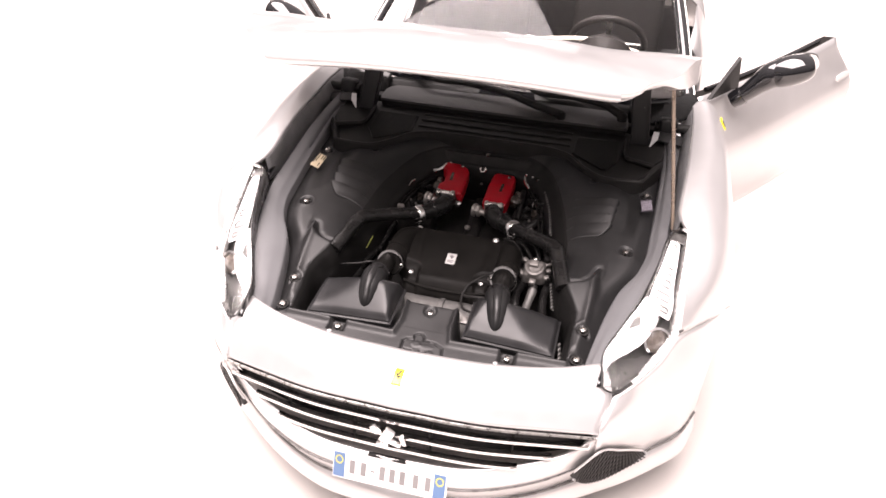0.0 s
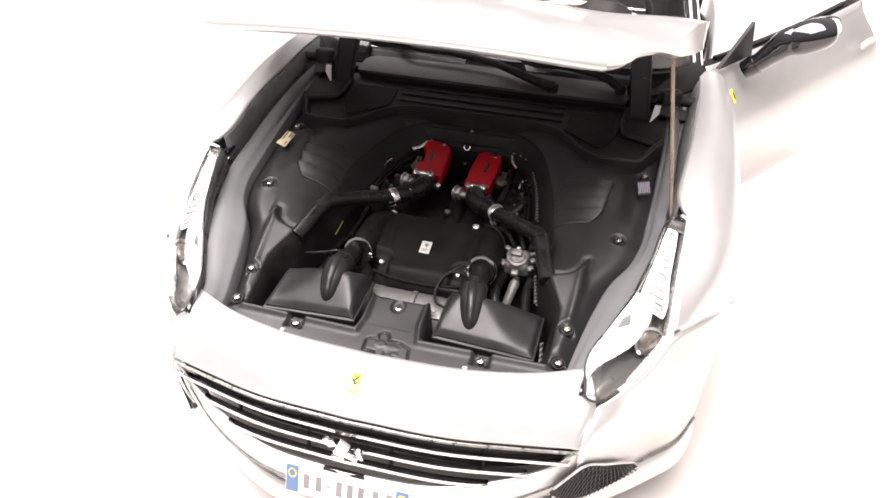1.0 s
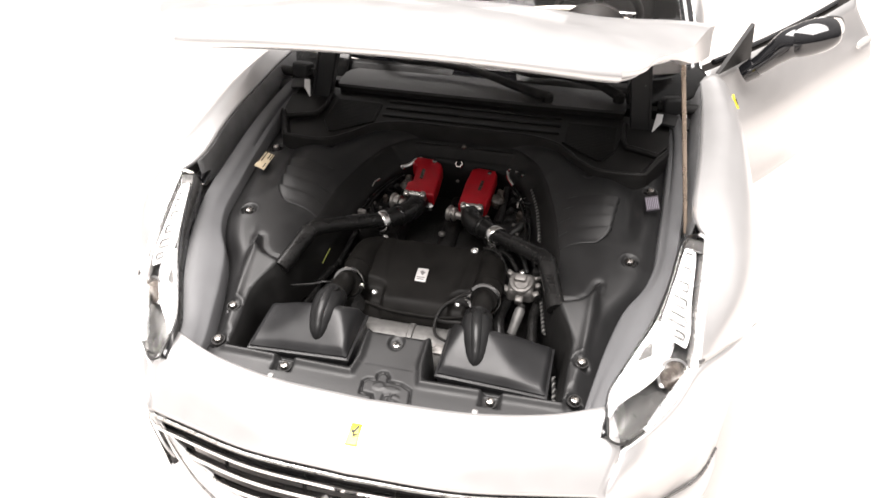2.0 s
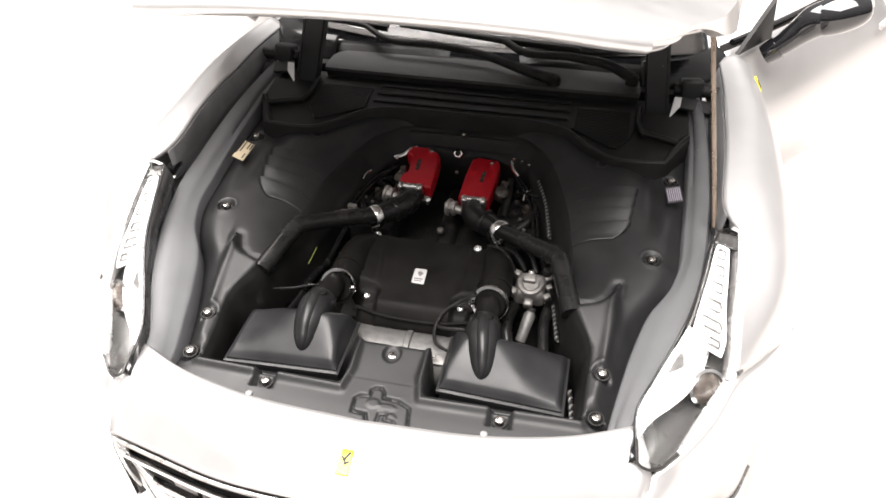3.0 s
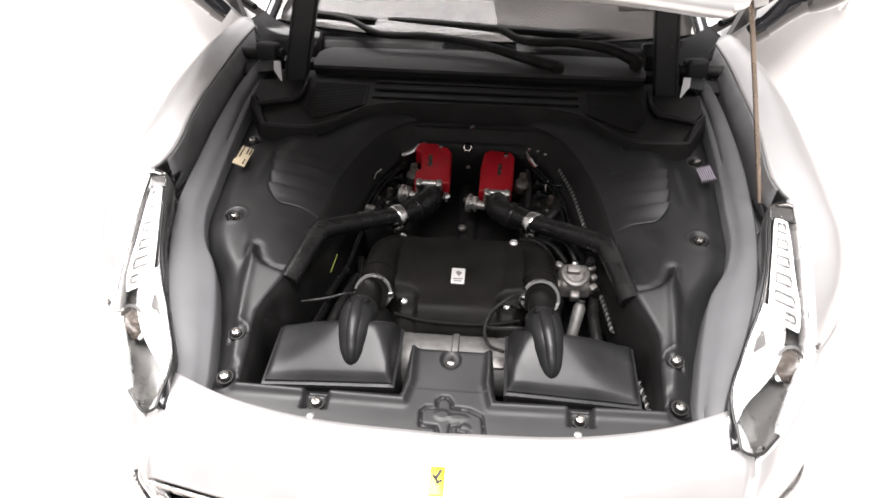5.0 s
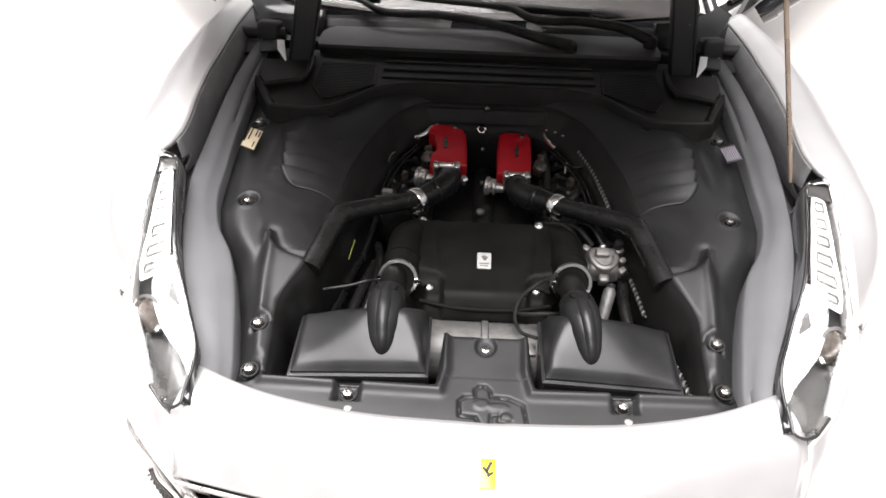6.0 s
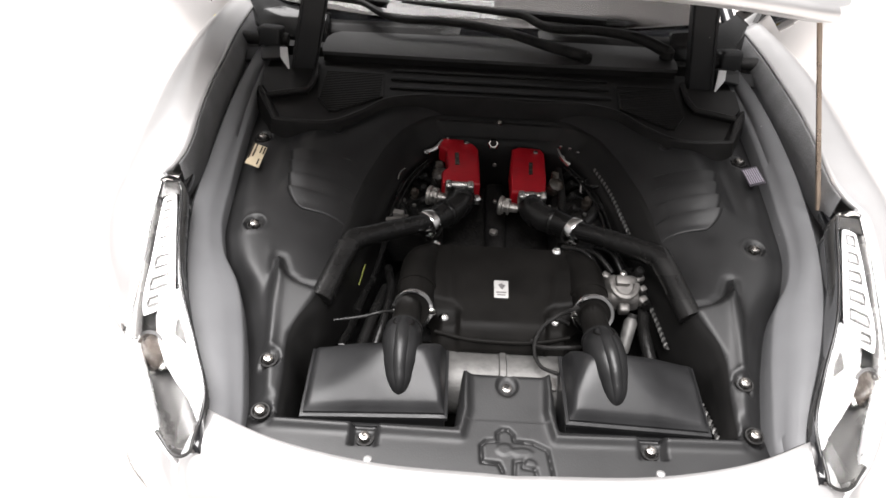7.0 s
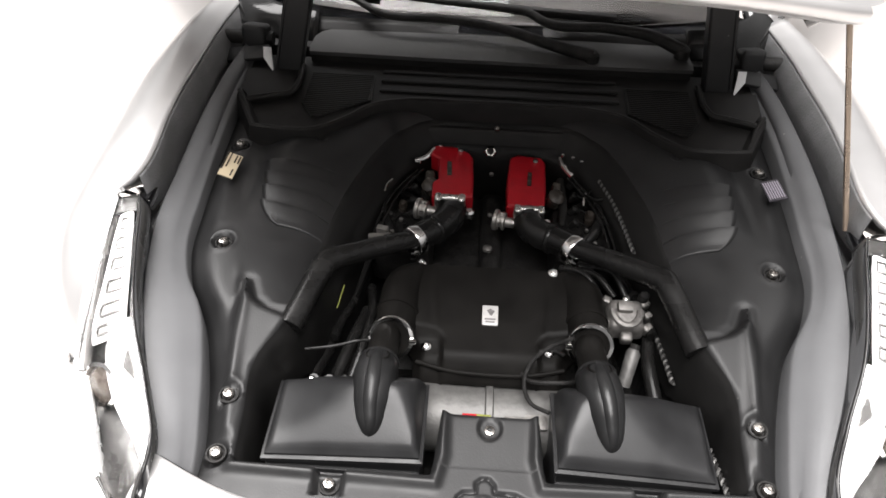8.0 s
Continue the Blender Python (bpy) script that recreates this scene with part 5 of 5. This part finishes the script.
# ---------------------------------------------------------------- cowl, wipers and windscreen
def build_cowl():
    # the top strip is a flat plate with rounded rear corners over a dark front face
    shape = [(-0.548, 3.672), (-0.2, 3.668), (0.2, 3.668), (0.548, 3.674), (0.552, 3.70), (0.546, 3.76), (0.530, 3.785), (0.505, 3.80), (0, 3.81), (-0.505, 3.80), (-0.530, 3.785), (-0.546, 3.76), (-0.552, 3.70)]
    tilt = Matrix(((1, 0, 0, 0), (0, 1, 0, 0), (0, 0.10, 1, -0.10 * 3.67), (0, 0, 0, 1)))
    cowl = part("cowl_panel", moved(prism(shape, 0.881, 0.892), tilt), COWLM, car, "grey-black plastic cowl strip below the windscreen", angle=30)
    part("cowl_face", moved(block((1.094, 0.05, 0.052), 0.006), place(0, 3.704, 0.857)), COVER, cowl)
    part("cowl_lip", moved(block((1.08, 0.016, 0.014), 0.005), place(0, 3.664, 0.838)), COVER, cowl)
    part("cowl_base", moved(block((1.46, 0.12, 0.10), 0.01), place(0, 3.80, 0.825)), DARK, cowl)
    part("cowl_slope", patch([[(-0.60, 3.79, 0.890), (0, 3.795, 0.892), (0.60, 3.79, 0.890)], [(-0.60, 3.84, 0.925), (0, 3.84, 0.928), (0.60, 3.84, 0.925)]], 20, 4), COVER, cowl, solid=0.004)

    def corner(s):
        rows = [[(0.545, 3.775, 0.868), (0.68, 3.785, 0.875), (0.79, 3.84, 0.892), (0.85, 3.94, 0.918)],
                [(0.545, 3.80, 0.915), (0.67, 3.82, 0.925), (0.77, 3.88, 0.936), (0.83, 3.96, 0.940)],
                [(0.545, 3.845, 0.945), (0.66, 3.86, 0.950), (0.74, 3.92, 0.954), (0.80, 4.00, 0.955)]]
        part("cowl_corner", flip(patch(rows, 20, 10), s), CORNERM, cowl, "black cowl corner", solid=0.005)

    both(corner)
    part("bulkhead", moved(block((1.5, 0.03, 0.45), 0.01), place(0, 3.735, 0.60)), DARK, cowl)

    # windscreen
    gx = np.linspace(-1, 1, 41)
    rows = []
    for k in np.linspace(0, 1, 16):
        half = 0.80 - 0.17 * k
        x = gx * half
        y = 3.80 + 0.90 * k + (0.20 - 0.04 * k) * gx**2
        z = 0.915 + 0.39 * math.sin(k * 1.25) / math.sin(1.25) - 0.02 * gx**2
        rows.append(np.stack([x, y, z], 1))
    rows = np.stack(rows)
    wind = part("windscreen", sheet(rows), GLASS, car, "clear raked windscreen", shadow=False, solid=0.008)
    for edge, nm in ((rows[:, 0], "pillar"), (rows[:, -1], "pillar"), (rows[-1], "header_rail")):
        part(nm, tube(edge, 0.026, 10, 30), GLOSS, wind, "black windscreen frame")
        if nm == "pillar":
            s = np.sign(edge[0, 0])
            part("pillar_trim", tube(edge + (0.026 * s, 0.012, 0.012), 0.004, 8, 30), STEEL, wind, "bright pillar strip")

    # wipers
    def wiper(path, b0, b1):
        pivot = path[0]
        arm = part("wiper", tube(path, [0.020, 0.016, 0.014, 0.013, 0.012, 0.010, 0.006], 10, 40), DARK, car, "black windscreen wiper")
        b0, b1 = np.array(b0), np.array(b1)
        mid = (b0 + b1) / 2
        d = b1 - b0
        ln = np.linalg.norm(d)
        yaw = math.degrees(math.atan2(d[1], d[0]))
        m = place(*mid, 0, -math.degrees(math.asin(d[2] / ln)), yaw)
        part("blade", moved(block((ln, 0.026, 0.012), 0.004), m @ place(0, 0, 0.004)), DARK, arm)
        part("rubber_edge", moved(block((ln * 0.96, 0.006, 0.022), 0.002), m @ place(0, 0.004, -0.006)), DARK, arm)
        part("pivot_cap", moved(lathe([(0.022, -0.02), (0.022, 0.006), (0.014, 0.014)], 14), place(*pivot)), DARK, arm)

    wiper([(0.262, 3.700, 0.908), (0.145, 3.725, 0.925), (0.008, 3.769, 0.945), (-0.169, 3.793, 0.958), (-0.36, 3.802, 0.962), (-0.45, 3.850, 0.985), (-0.575, 3.876, 0.995)], (-0.62, 3.885, 0.992), (-0.36, 3.853, 0.982))
    wiper([(0.520, 3.729, 0.924), (0.445, 3.769, 0.944), (0.313, 3.790, 0.955), (0.125, 3.800, 0.960), (0.075, 3.832, 0.975), (0.0, 3.842, 0.979), (-0.32, 3.864, 0.989)], (0.02, 3.845, 0.977), (0.336, 3.828, 0.970))


build_cowl()


# ---------------------------------------------------------------- bonnet, hinges and prop
HOOD_POSE = place(-0.022, 2.635, 1.506) @ place(0, 0, 0, 0, 1.5, 4.4) @ place(0, 0, 0, -26) @ place(0, -2.31, -0.735)


def build_hood():
    def half_w(y):
        return spl([(2.31, 0.548), (2.34, 0.576), (2.38, 0.601), (2.44, 0.620), (2.55, 0.655), (2.70, 0.720), (2.9, 0.800), (3.1, 0.860), (3.25, 0.885), (3.4, 0.885), (3.72, 0.85)], y)[:, 0]

    nu, nv = 61, 46
    vy = np.r_[np.linspace(2.31, 2.60, 24), np.linspace(2.62, 3.56, nv - 24)]
    g = np.linspace(-1, 1, nu)
    prof = [(2.31, 0.735), (2.37, 0.780), (2.45, 0.817), (2.55, 0.848), (2.70, 0.878), (3.0, 0.922), (3.4, 0.957), (3.74, 0.975)]
    zc = spl(prof, vy)[:, 0]
    w = half_w(vy)
    X = w[:, None] * g[None]
    Y = vy[:, None] + 0.14 * (np.abs(g)[None] ** 3.0) * smooth(2.75, 2.31, vy)[:, None] + 0.05 * g[None] ** 2 * smooth(3.2, 3.56, vy)[:, None]
    ag = np.abs(g)[None]
    side_z = spl([(2.31, 0.725), (2.43, 0.735), (2.60, 0.778), (2.75, 0.820), (2.9, 0.880), (3.1, 0.915), (3.4, 0.945), (3.8, 0.965)], Y.ravel())[:, 0].reshape(Y.shape)
    wgt = ag**3.0
    Z = zc[:, None] * (1 - wgt) + side_z * wgt + (0.6 - 0.6 * wgt) * (-0.030 * np.exp(-((ag - 0.64) / 0.20) ** 2) + 0.012 * smooth(0.75, 0.97, ag)) * smooth(2.33, 2.8, vy)[:, None] - 0.012 * ag**2 * smooth(2.5, 2.31, vy)[:, None]
    top = np.stack([X, Y, Z], -1)
    rim = np.concatenate([top[0], top[1:, -1], top[-1, ::-1][1:], top[::-1, 0][1:]])
    m = np.array(HOOD_POSE)
    c = np.array([0, 3.0, 0])
    toward = (c - rim) * (1, 1, 0)
    toward /= np.linalg.norm(toward, axis=1)[:, None]
    deep = 0.012 + 0.080 * smooth(2.6, 2.95, rim[:, 1]) * (np.abs(rim[:, 0]) > 0.6)
    down = np.stack([0 * deep, 0 * deep, -deep], 1)
    skirt = sheet(np.stack([rim, rim + toward * 0.004 + down * 0.3, rim + toward * 0.006 + down, rim + toward * 0.035 + down * 1.1]))
    hood = part("bonnet", moved(join(sheet(top), skirt), m), PAINT, car, "raised pearl silver bonnet", angle=50)
    part("rolled_edge", moved(tube(top[0, 1:-1] + (0, 0.012, -0.010), 0.0155, 12, 60), m), PAINT, hood)
    under = top * (0.965, 1, 1) + (0, 0, -0.022)
    under[:, :, 1] = 3.0 + (under[:, :, 1] - 3.0) * 0.965
    part("bonnet_lining", moved(sheet(under), m), PAINT, hood, "painted underside of the bonnet", solid=0.008)
    # stiffening ribs underneath
    for pts in ([(-0.40, 2.62, 0.79), (0, 2.55, 0.80), (0.40, 2.62, 0.79)], [(-0.40, 2.72, 0.80), (-0.2, 3.0, 0.87), (-0.50, 3.32, 0.90)], [(0.40, 2.72, 0.80), (0.2, 3.0, 0.87), (0.50, 3.32, 0.90)]):
        part("stiffening_rib", moved(tube(pts, 0.028, 10, 30), m), PAINT, hood)

    def hinge(s):
        end = np.array((0.562 if s > 0 else -0.530, 3.69, 1.20))
        foot = np.array((s * 0.628, 3.60, 0.70))
        rows = []
        for k in np.linspace(0, 1, 9):
            c0 = foot * (1 - k) + end * k
            rows.append(c0)
        rows = np.array(rows)
        prof = np.array([(-0.042, -0.02), (-0.036, -0.026), (0.036, -0.026), (0.042, -0.02), (0.042, 0.02), (0.036, 0.026), (-0.036, 0.026), (-0.042, 0.02), (-0.042, -0.02)]) * (0.85, 1)
        arm = sheet(np.stack([r + np.c_[prof, np.zeros(len(prof))] for r in rows]))
        arm = part("hinge_arm", arm, PLASTIC, car, "flat black bonnet hinge arm", angle=30)
        cut = np.array([(0.032, -0.03), (0.039, -0.03), (0.039, 0.03), (0.032, 0.03), (0.032, -0.03)]) * (s, 1)
        part("hinge_web", sheet(np.stack([r + np.c_[cut, np.zeros(len(cut))] for r in rows])), PLASTIC, arm)
        base = part("hinge_block", moved(block((0.075, 0.055, 0.10), 0.016, 3), place(s * 0.712, 3.715, 0.895, -12, 0, 10 * s)), PLASTIC, car, "black hinge block")
        part("pivot_pin", tube([(s * 0.66, 3.715, 0.905), (s * 0.80, 3.715, 0.905)], 0.020, 12, 4, smooth=False), DARK, base)
        part("hinge_plate", moved(block((0.12, 0.06, 0.012), 0.005), place(s * 0.722, 3.650, 0.884, 14, 8 * s, 0)), PLASTIC, base)
        # added white patch in place of the brightly lit table behind the gap
        part("gap_patch", flip(moved(prism([(-0.016, -0.034), (0.014, 0.006), (0.016, 0.036), (-0.006, 0.036)], 0, 0.006), place(0.663 if s > 0 else 0.652, 3.612, 0.886, 55)), s), WHITEP, base, "white patch standing in for the bright table seen through the gap")

    both(hinge)
    top_end = np.array((0.669, 3.209, 1.301))
    rod = part("prop_rod", tube([(0.753, 3.008, 0.855), top_end], 0.0062, 10, 8, smooth=False), BRASS, car, "thin bronze-coloured prop rod holding the bonnet")
    part("rod_tip", tube([top_end, top_end + (-0.004, -0.004, 0.02)], 0.0068, 10, 3, smooth=False), BRASS, rod)
    part("rod_socket", moved(block((0.03, 0.07, 0.03), 0.008), place(0.768, 2.985, 0.850)), GLOSS, rod)
    part("rod_socket", moved(block((0.03, 0.07, 0.03), 0.008), place(-0.768, 2.985, 0.860)), GLOSS, rod)


build_hood()


# ---------------------------------------------------------------- doors
def build_door(s):
    # built closed along +y from its front edge, then swung out
    hinge = place(0.902, 3.965, 0) @ place(0, 0, 0, 0, 0, -36.5)
    n, m = 40, 16
    y = np.linspace(0, 1.18, n)
    rows = []
    for k in np.linspace(0, 1, m):
        z = 0.24 + (0.925 - 0.24) * k
        bulge = 0.055 * math.sin(math.pi * k) - 0.03 * (1 - k) - 0.085 * float(smooth(0.45, 1.0, np.array(k)))
        x = bulge + 0.02 * np.sin(np.pi * y / 1.18) - 0.018 * np.exp(-((k - 0.42) / 0.10) ** 2) * smooth(0.1, 0.5, y / 1.18)
        zz = z + 0.022 * k * (y / 1.18) ** 1.5
        yy = y + (0.14 * math.exp(-((k - 0.66) / 0.23) ** 2) - 0.01 * k) * smooth(0.7, 1.18, y)
        rows.append(np.stack([x, yy, zz], 1))
    skin = np.stack(rows)
    door = part("door", flip(moved(sheet(skin), hinge), s), PAINT, car, "open pearl silver door", solid=0.014)
    inner = skin + (-0.060, 0, -0.012)
    part("door_card", flip(moved(join(sheet(inner), sheet(np.stack([skin[-1], inner[-1]])), sheet(np.stack([skin[:, -1], inner[:, -1]])), sheet(np.stack([skin[:, 0], inner[:, 0]]))), hinge), s), LEATHER, door, "dark inner door trim")
    top = skin[-1]
    part("waist_trim", flip(moved(tube(top[3:-4] + (-0.030, 0, 0.006), 0.011, 10, 30), hinge), s), GLOSS, door, "black waist strip")
    part("quarter_light", flip(moved(prism([(0.03, 0.92), (0.25, 0.925), (0.215, 1.075)], -0.008, 0.008), hinge @ Matrix(((0, 0, 1, -0.05), (1, 0, 0, 0), (0, 1, 0, 0), (0, 0, 0, 1)))), s), COVER, door, "black triangular quarter panel")
    hm = hinge @ place(0.030, 1.16, 0.775, 0, 84, 0)
    part("door_handle", flip(moved(lathe([(0.045, 0), (0.042, 0.008), (0.030, 0.004)], 20), hm @ Matrix.Diagonal((0.6, 1.6, 1, 1))), s), PAINT, door, "oval door handle")
    # mirror on a long stalk
    mir = part("mirror", flip(moved(tube([(-0.012, 0.185, 0.895), (0.022, 0.205, 0.930), (0.062, 0.235, 0.985), (0.100, 0.262, 1.030), (0.135, 0.290, 1.050)], [0.034, 0.038, 0.046, 0.058, 0.060], 20, 28), hinge), s), GLOSS, door, "gloss black door mirror")
    part("mirror_foot", flip(moved(tube([(-0.020, 0.180, 0.885), (0.014, 0.200, 0.920)], [0.038, 0.042], 20, 4, smooth=False), hinge), s), GLOSS, mir, "black mirror foot")
    shell = []
    for k in np.linspace(0, 1, 15):
        t = math.pi * k
        shell.append((max(math.sin(t) ** 0.55, 0.02), -math.cos(t)))
    cap = lathe([(r, h) for r, h in shell], 28)
    mm = hinge @ place(0.150, 0.300, 1.055, 0, 68, 38) @ Matrix.Diagonal((0.066, 0.070, 0.100, 1))
    part("mirror_shell", flip(moved(cap, mm), s), GLOSS, mir, "gloss black mirror housing")
    gm = hinge @ place(0.130, 0.366, 1.055, 0, 68, 38) @ Matrix.Diagonal((0.055, 0.004, 0.10, 1))
    part("mirror_glass", flip(moved(cap, gm), s), CHROME, mir, "mirror glass")


both(build_door)


# ---------------------------------------------------------------- cabin, tail and wheels
def build_cabin():
    part("cabin_floor", moved(block((1.75, 1.6, 0.06), 0.01), place(0, 4.45, 0.22)), DARK, car)
    for s in (1, -1):
        part("sill", moved(block((0.10, 1.25, 0.16), 0.02), place(s * 0.89, 4.38, 0.26)), PAINT, car, "silver door sill")
    gx = np.linspace(-1, 1, 41)
    rows = []
    for y, z, w in ((3.95, 0.90, 0.76), (4.10, 0.945, 0.76), (4.28, 0.955, 0.75), (4.40, 0.93, 0.74), (4.46, 0.86, 0.74), (4.42, 0.62, 0.74), (4.36, 0.30, 0.74)):
        rows.append(np.stack([gx * w, y + 0.05 * gx**2, z + 0.028 * np.exp(-((gx - 0.5) / 0.26) ** 2) - 0.02 * gx**4], 1))
    dash = part("dashboard", patch([r[::5] for r in rows], 50, 30), LEATHER, car, "dark brown leather dashboard", solid=0.01)
    # added pale arc in place of a bright reflection in the windscreen
    arc = [(-0.62, 4.26, 0.972), (-0.3, 4.40, 0.965), (0.0, 4.44, 0.955), (0.3, 4.42, 0.99), (0.62, 4.34, 0.962)]
    part("reflected_arc", tube(arc, 0.012, 8, 40), ARC_SHINE, dash, "pale arc standing in for a reflection in the windscreen")
    for x in (0.0, -0.12):
        part("air_vent", moved(lathe([(0.045, -0.02), (0.048, 0.01), (0.040, 0.014), (0.036, 0.0)], 18), place(x, 4.44, 0.93, -70)), STEEL, dash, "round air vent")
    part("instrument_hood", moved(lathe([(0.13, -0.05), (0.15, 0.0), (0.13, 0.03), (0.08, 0.045)], 24), place(0.38, 4.36, 0.93, -60)), LEATHER, dash)
    # steering wheel
    a = np.linspace(0, 2 * np.pi, 40)
    wm = place(0.385, 4.56, 0.93, -62, 0, 0)
    ring = np.stack([0.185 * np.cos(a), 0.175 * np.sin(a), 0 * a], 1)
    wheel = part("steering_wheel", moved(tube(ring, 0.018, 10, 60), wm), LEATHER, car, "black leather steering wheel with metal spokes")
    part("boss", moved(lathe([(0.07, -0.03), (0.075, 0.0), (0.05, 0.02)], 20), wm), LEATHER, wheel)
    for t in (0.0, math.pi, -math.pi / 2):
        part("spoke", moved(block((0.12, 0.03, 0.012), 0.004), wm @ place(0.11 * math.cos(t), 0.11 * math.sin(t), 0, 0, 0, math.degrees(t))), STEEL, wheel)
    part("rim_top", moved(tube(ring[5:16] * 1.0 + (0, 0, -0.004), 0.0195, 10, 20), wm), STEEL, wheel)

    def seat(s):
        st = part("seat", moved(block((0.52, 0.55, 0.22), 0.06, 4), place(s * 0.40, 4.95, 0.40, 6)), LEATHER, car, "dark brown leather bucket seat")
        part("backrest", moved(block((0.52, 0.18, 0.66), 0.06, 4), place(s * 0.40, 5.30, 0.72, -16)), LEATHER, st)
        part("headrest", moved(block((0.28, 0.12, 0.16), 0.04, 4), place(s * 0.40, 5.42, 1.08, -14)), LEATHER, st)

    both(seat)
    part("console", moved(block((0.22, 1.0, 0.26), 0.04, 3), place(0, 4.85, 0.45)), LEATHER, car, "dark centre console")

    # rear body
    def sect(y, w, zs, zt):
        p = []
        for t in np.linspace(0, np.pi, 25):
            c, sn = math.cos(t), math.sin(t)
            p.append((w * math.copysign(abs(c) ** 0.35, c), y, zs + (zt - zs) * abs(sn) ** 0.45))
        return np.array(p)

    rows = np.stack([sect(y, w, zs, zt) for y, w, zs, zt in ((5.02, 0.93, 0.22, 0.90), (5.2, 0.95, 0.22, 0.95), (5.5, 0.965, 0.22, 1.0), (5.85, 0.955, 0.25, 1.02), (6.2, 0.92, 0.30, 1.02), (6.5, 0.86, 0.36, 0.98), (6.62, 0.78, 0.42, 0.88), (6.66, 0.5, 0.5, 0.7))])
    tail = join(sheet(rows[2:]), sheet(rows[:3, :7]), sheet(rows[:3, -7:]))
    part("rear_body", tail, PAINT, car, "pearl silver rear body", solid=0.012)
    part("rear_bulkhead", moved(block((1.6, 0.06, 0.62), 0.02), place(0, 5.52, 0.55)), LEATHER, car)

    tyre = lathe([(0.24, -0.11), (0.315, -0.12), (0.335, -0.095), (0.338, 0), (0.335, 0.095), (0.315, 0.12), (0.24, 0.11)], 40)
    rim = lathe([(0.245, -0.09), (0.25, 0.10), (0.235, 0.112), (0.225, 0.09), (0.06, 0.07), (0.05, 0.09), (0, 0.09)], 40)
    for x, y in ((0.80, 3.02), (-0.80, 3.02), (0.80, 5.70), (-0.80, 5.70)):
        s = 1 if x > 0 else -1
        w = part("wheel", moved(tyre, place(x, y, 0.338, 0, 90, 0)), TYRE, car, "black tyre on a silver wheel")
        part("rim", moved(rim, place(x, y, 0.338, 0, 90 * s, 0)), STEEL, w)


build_cabin()
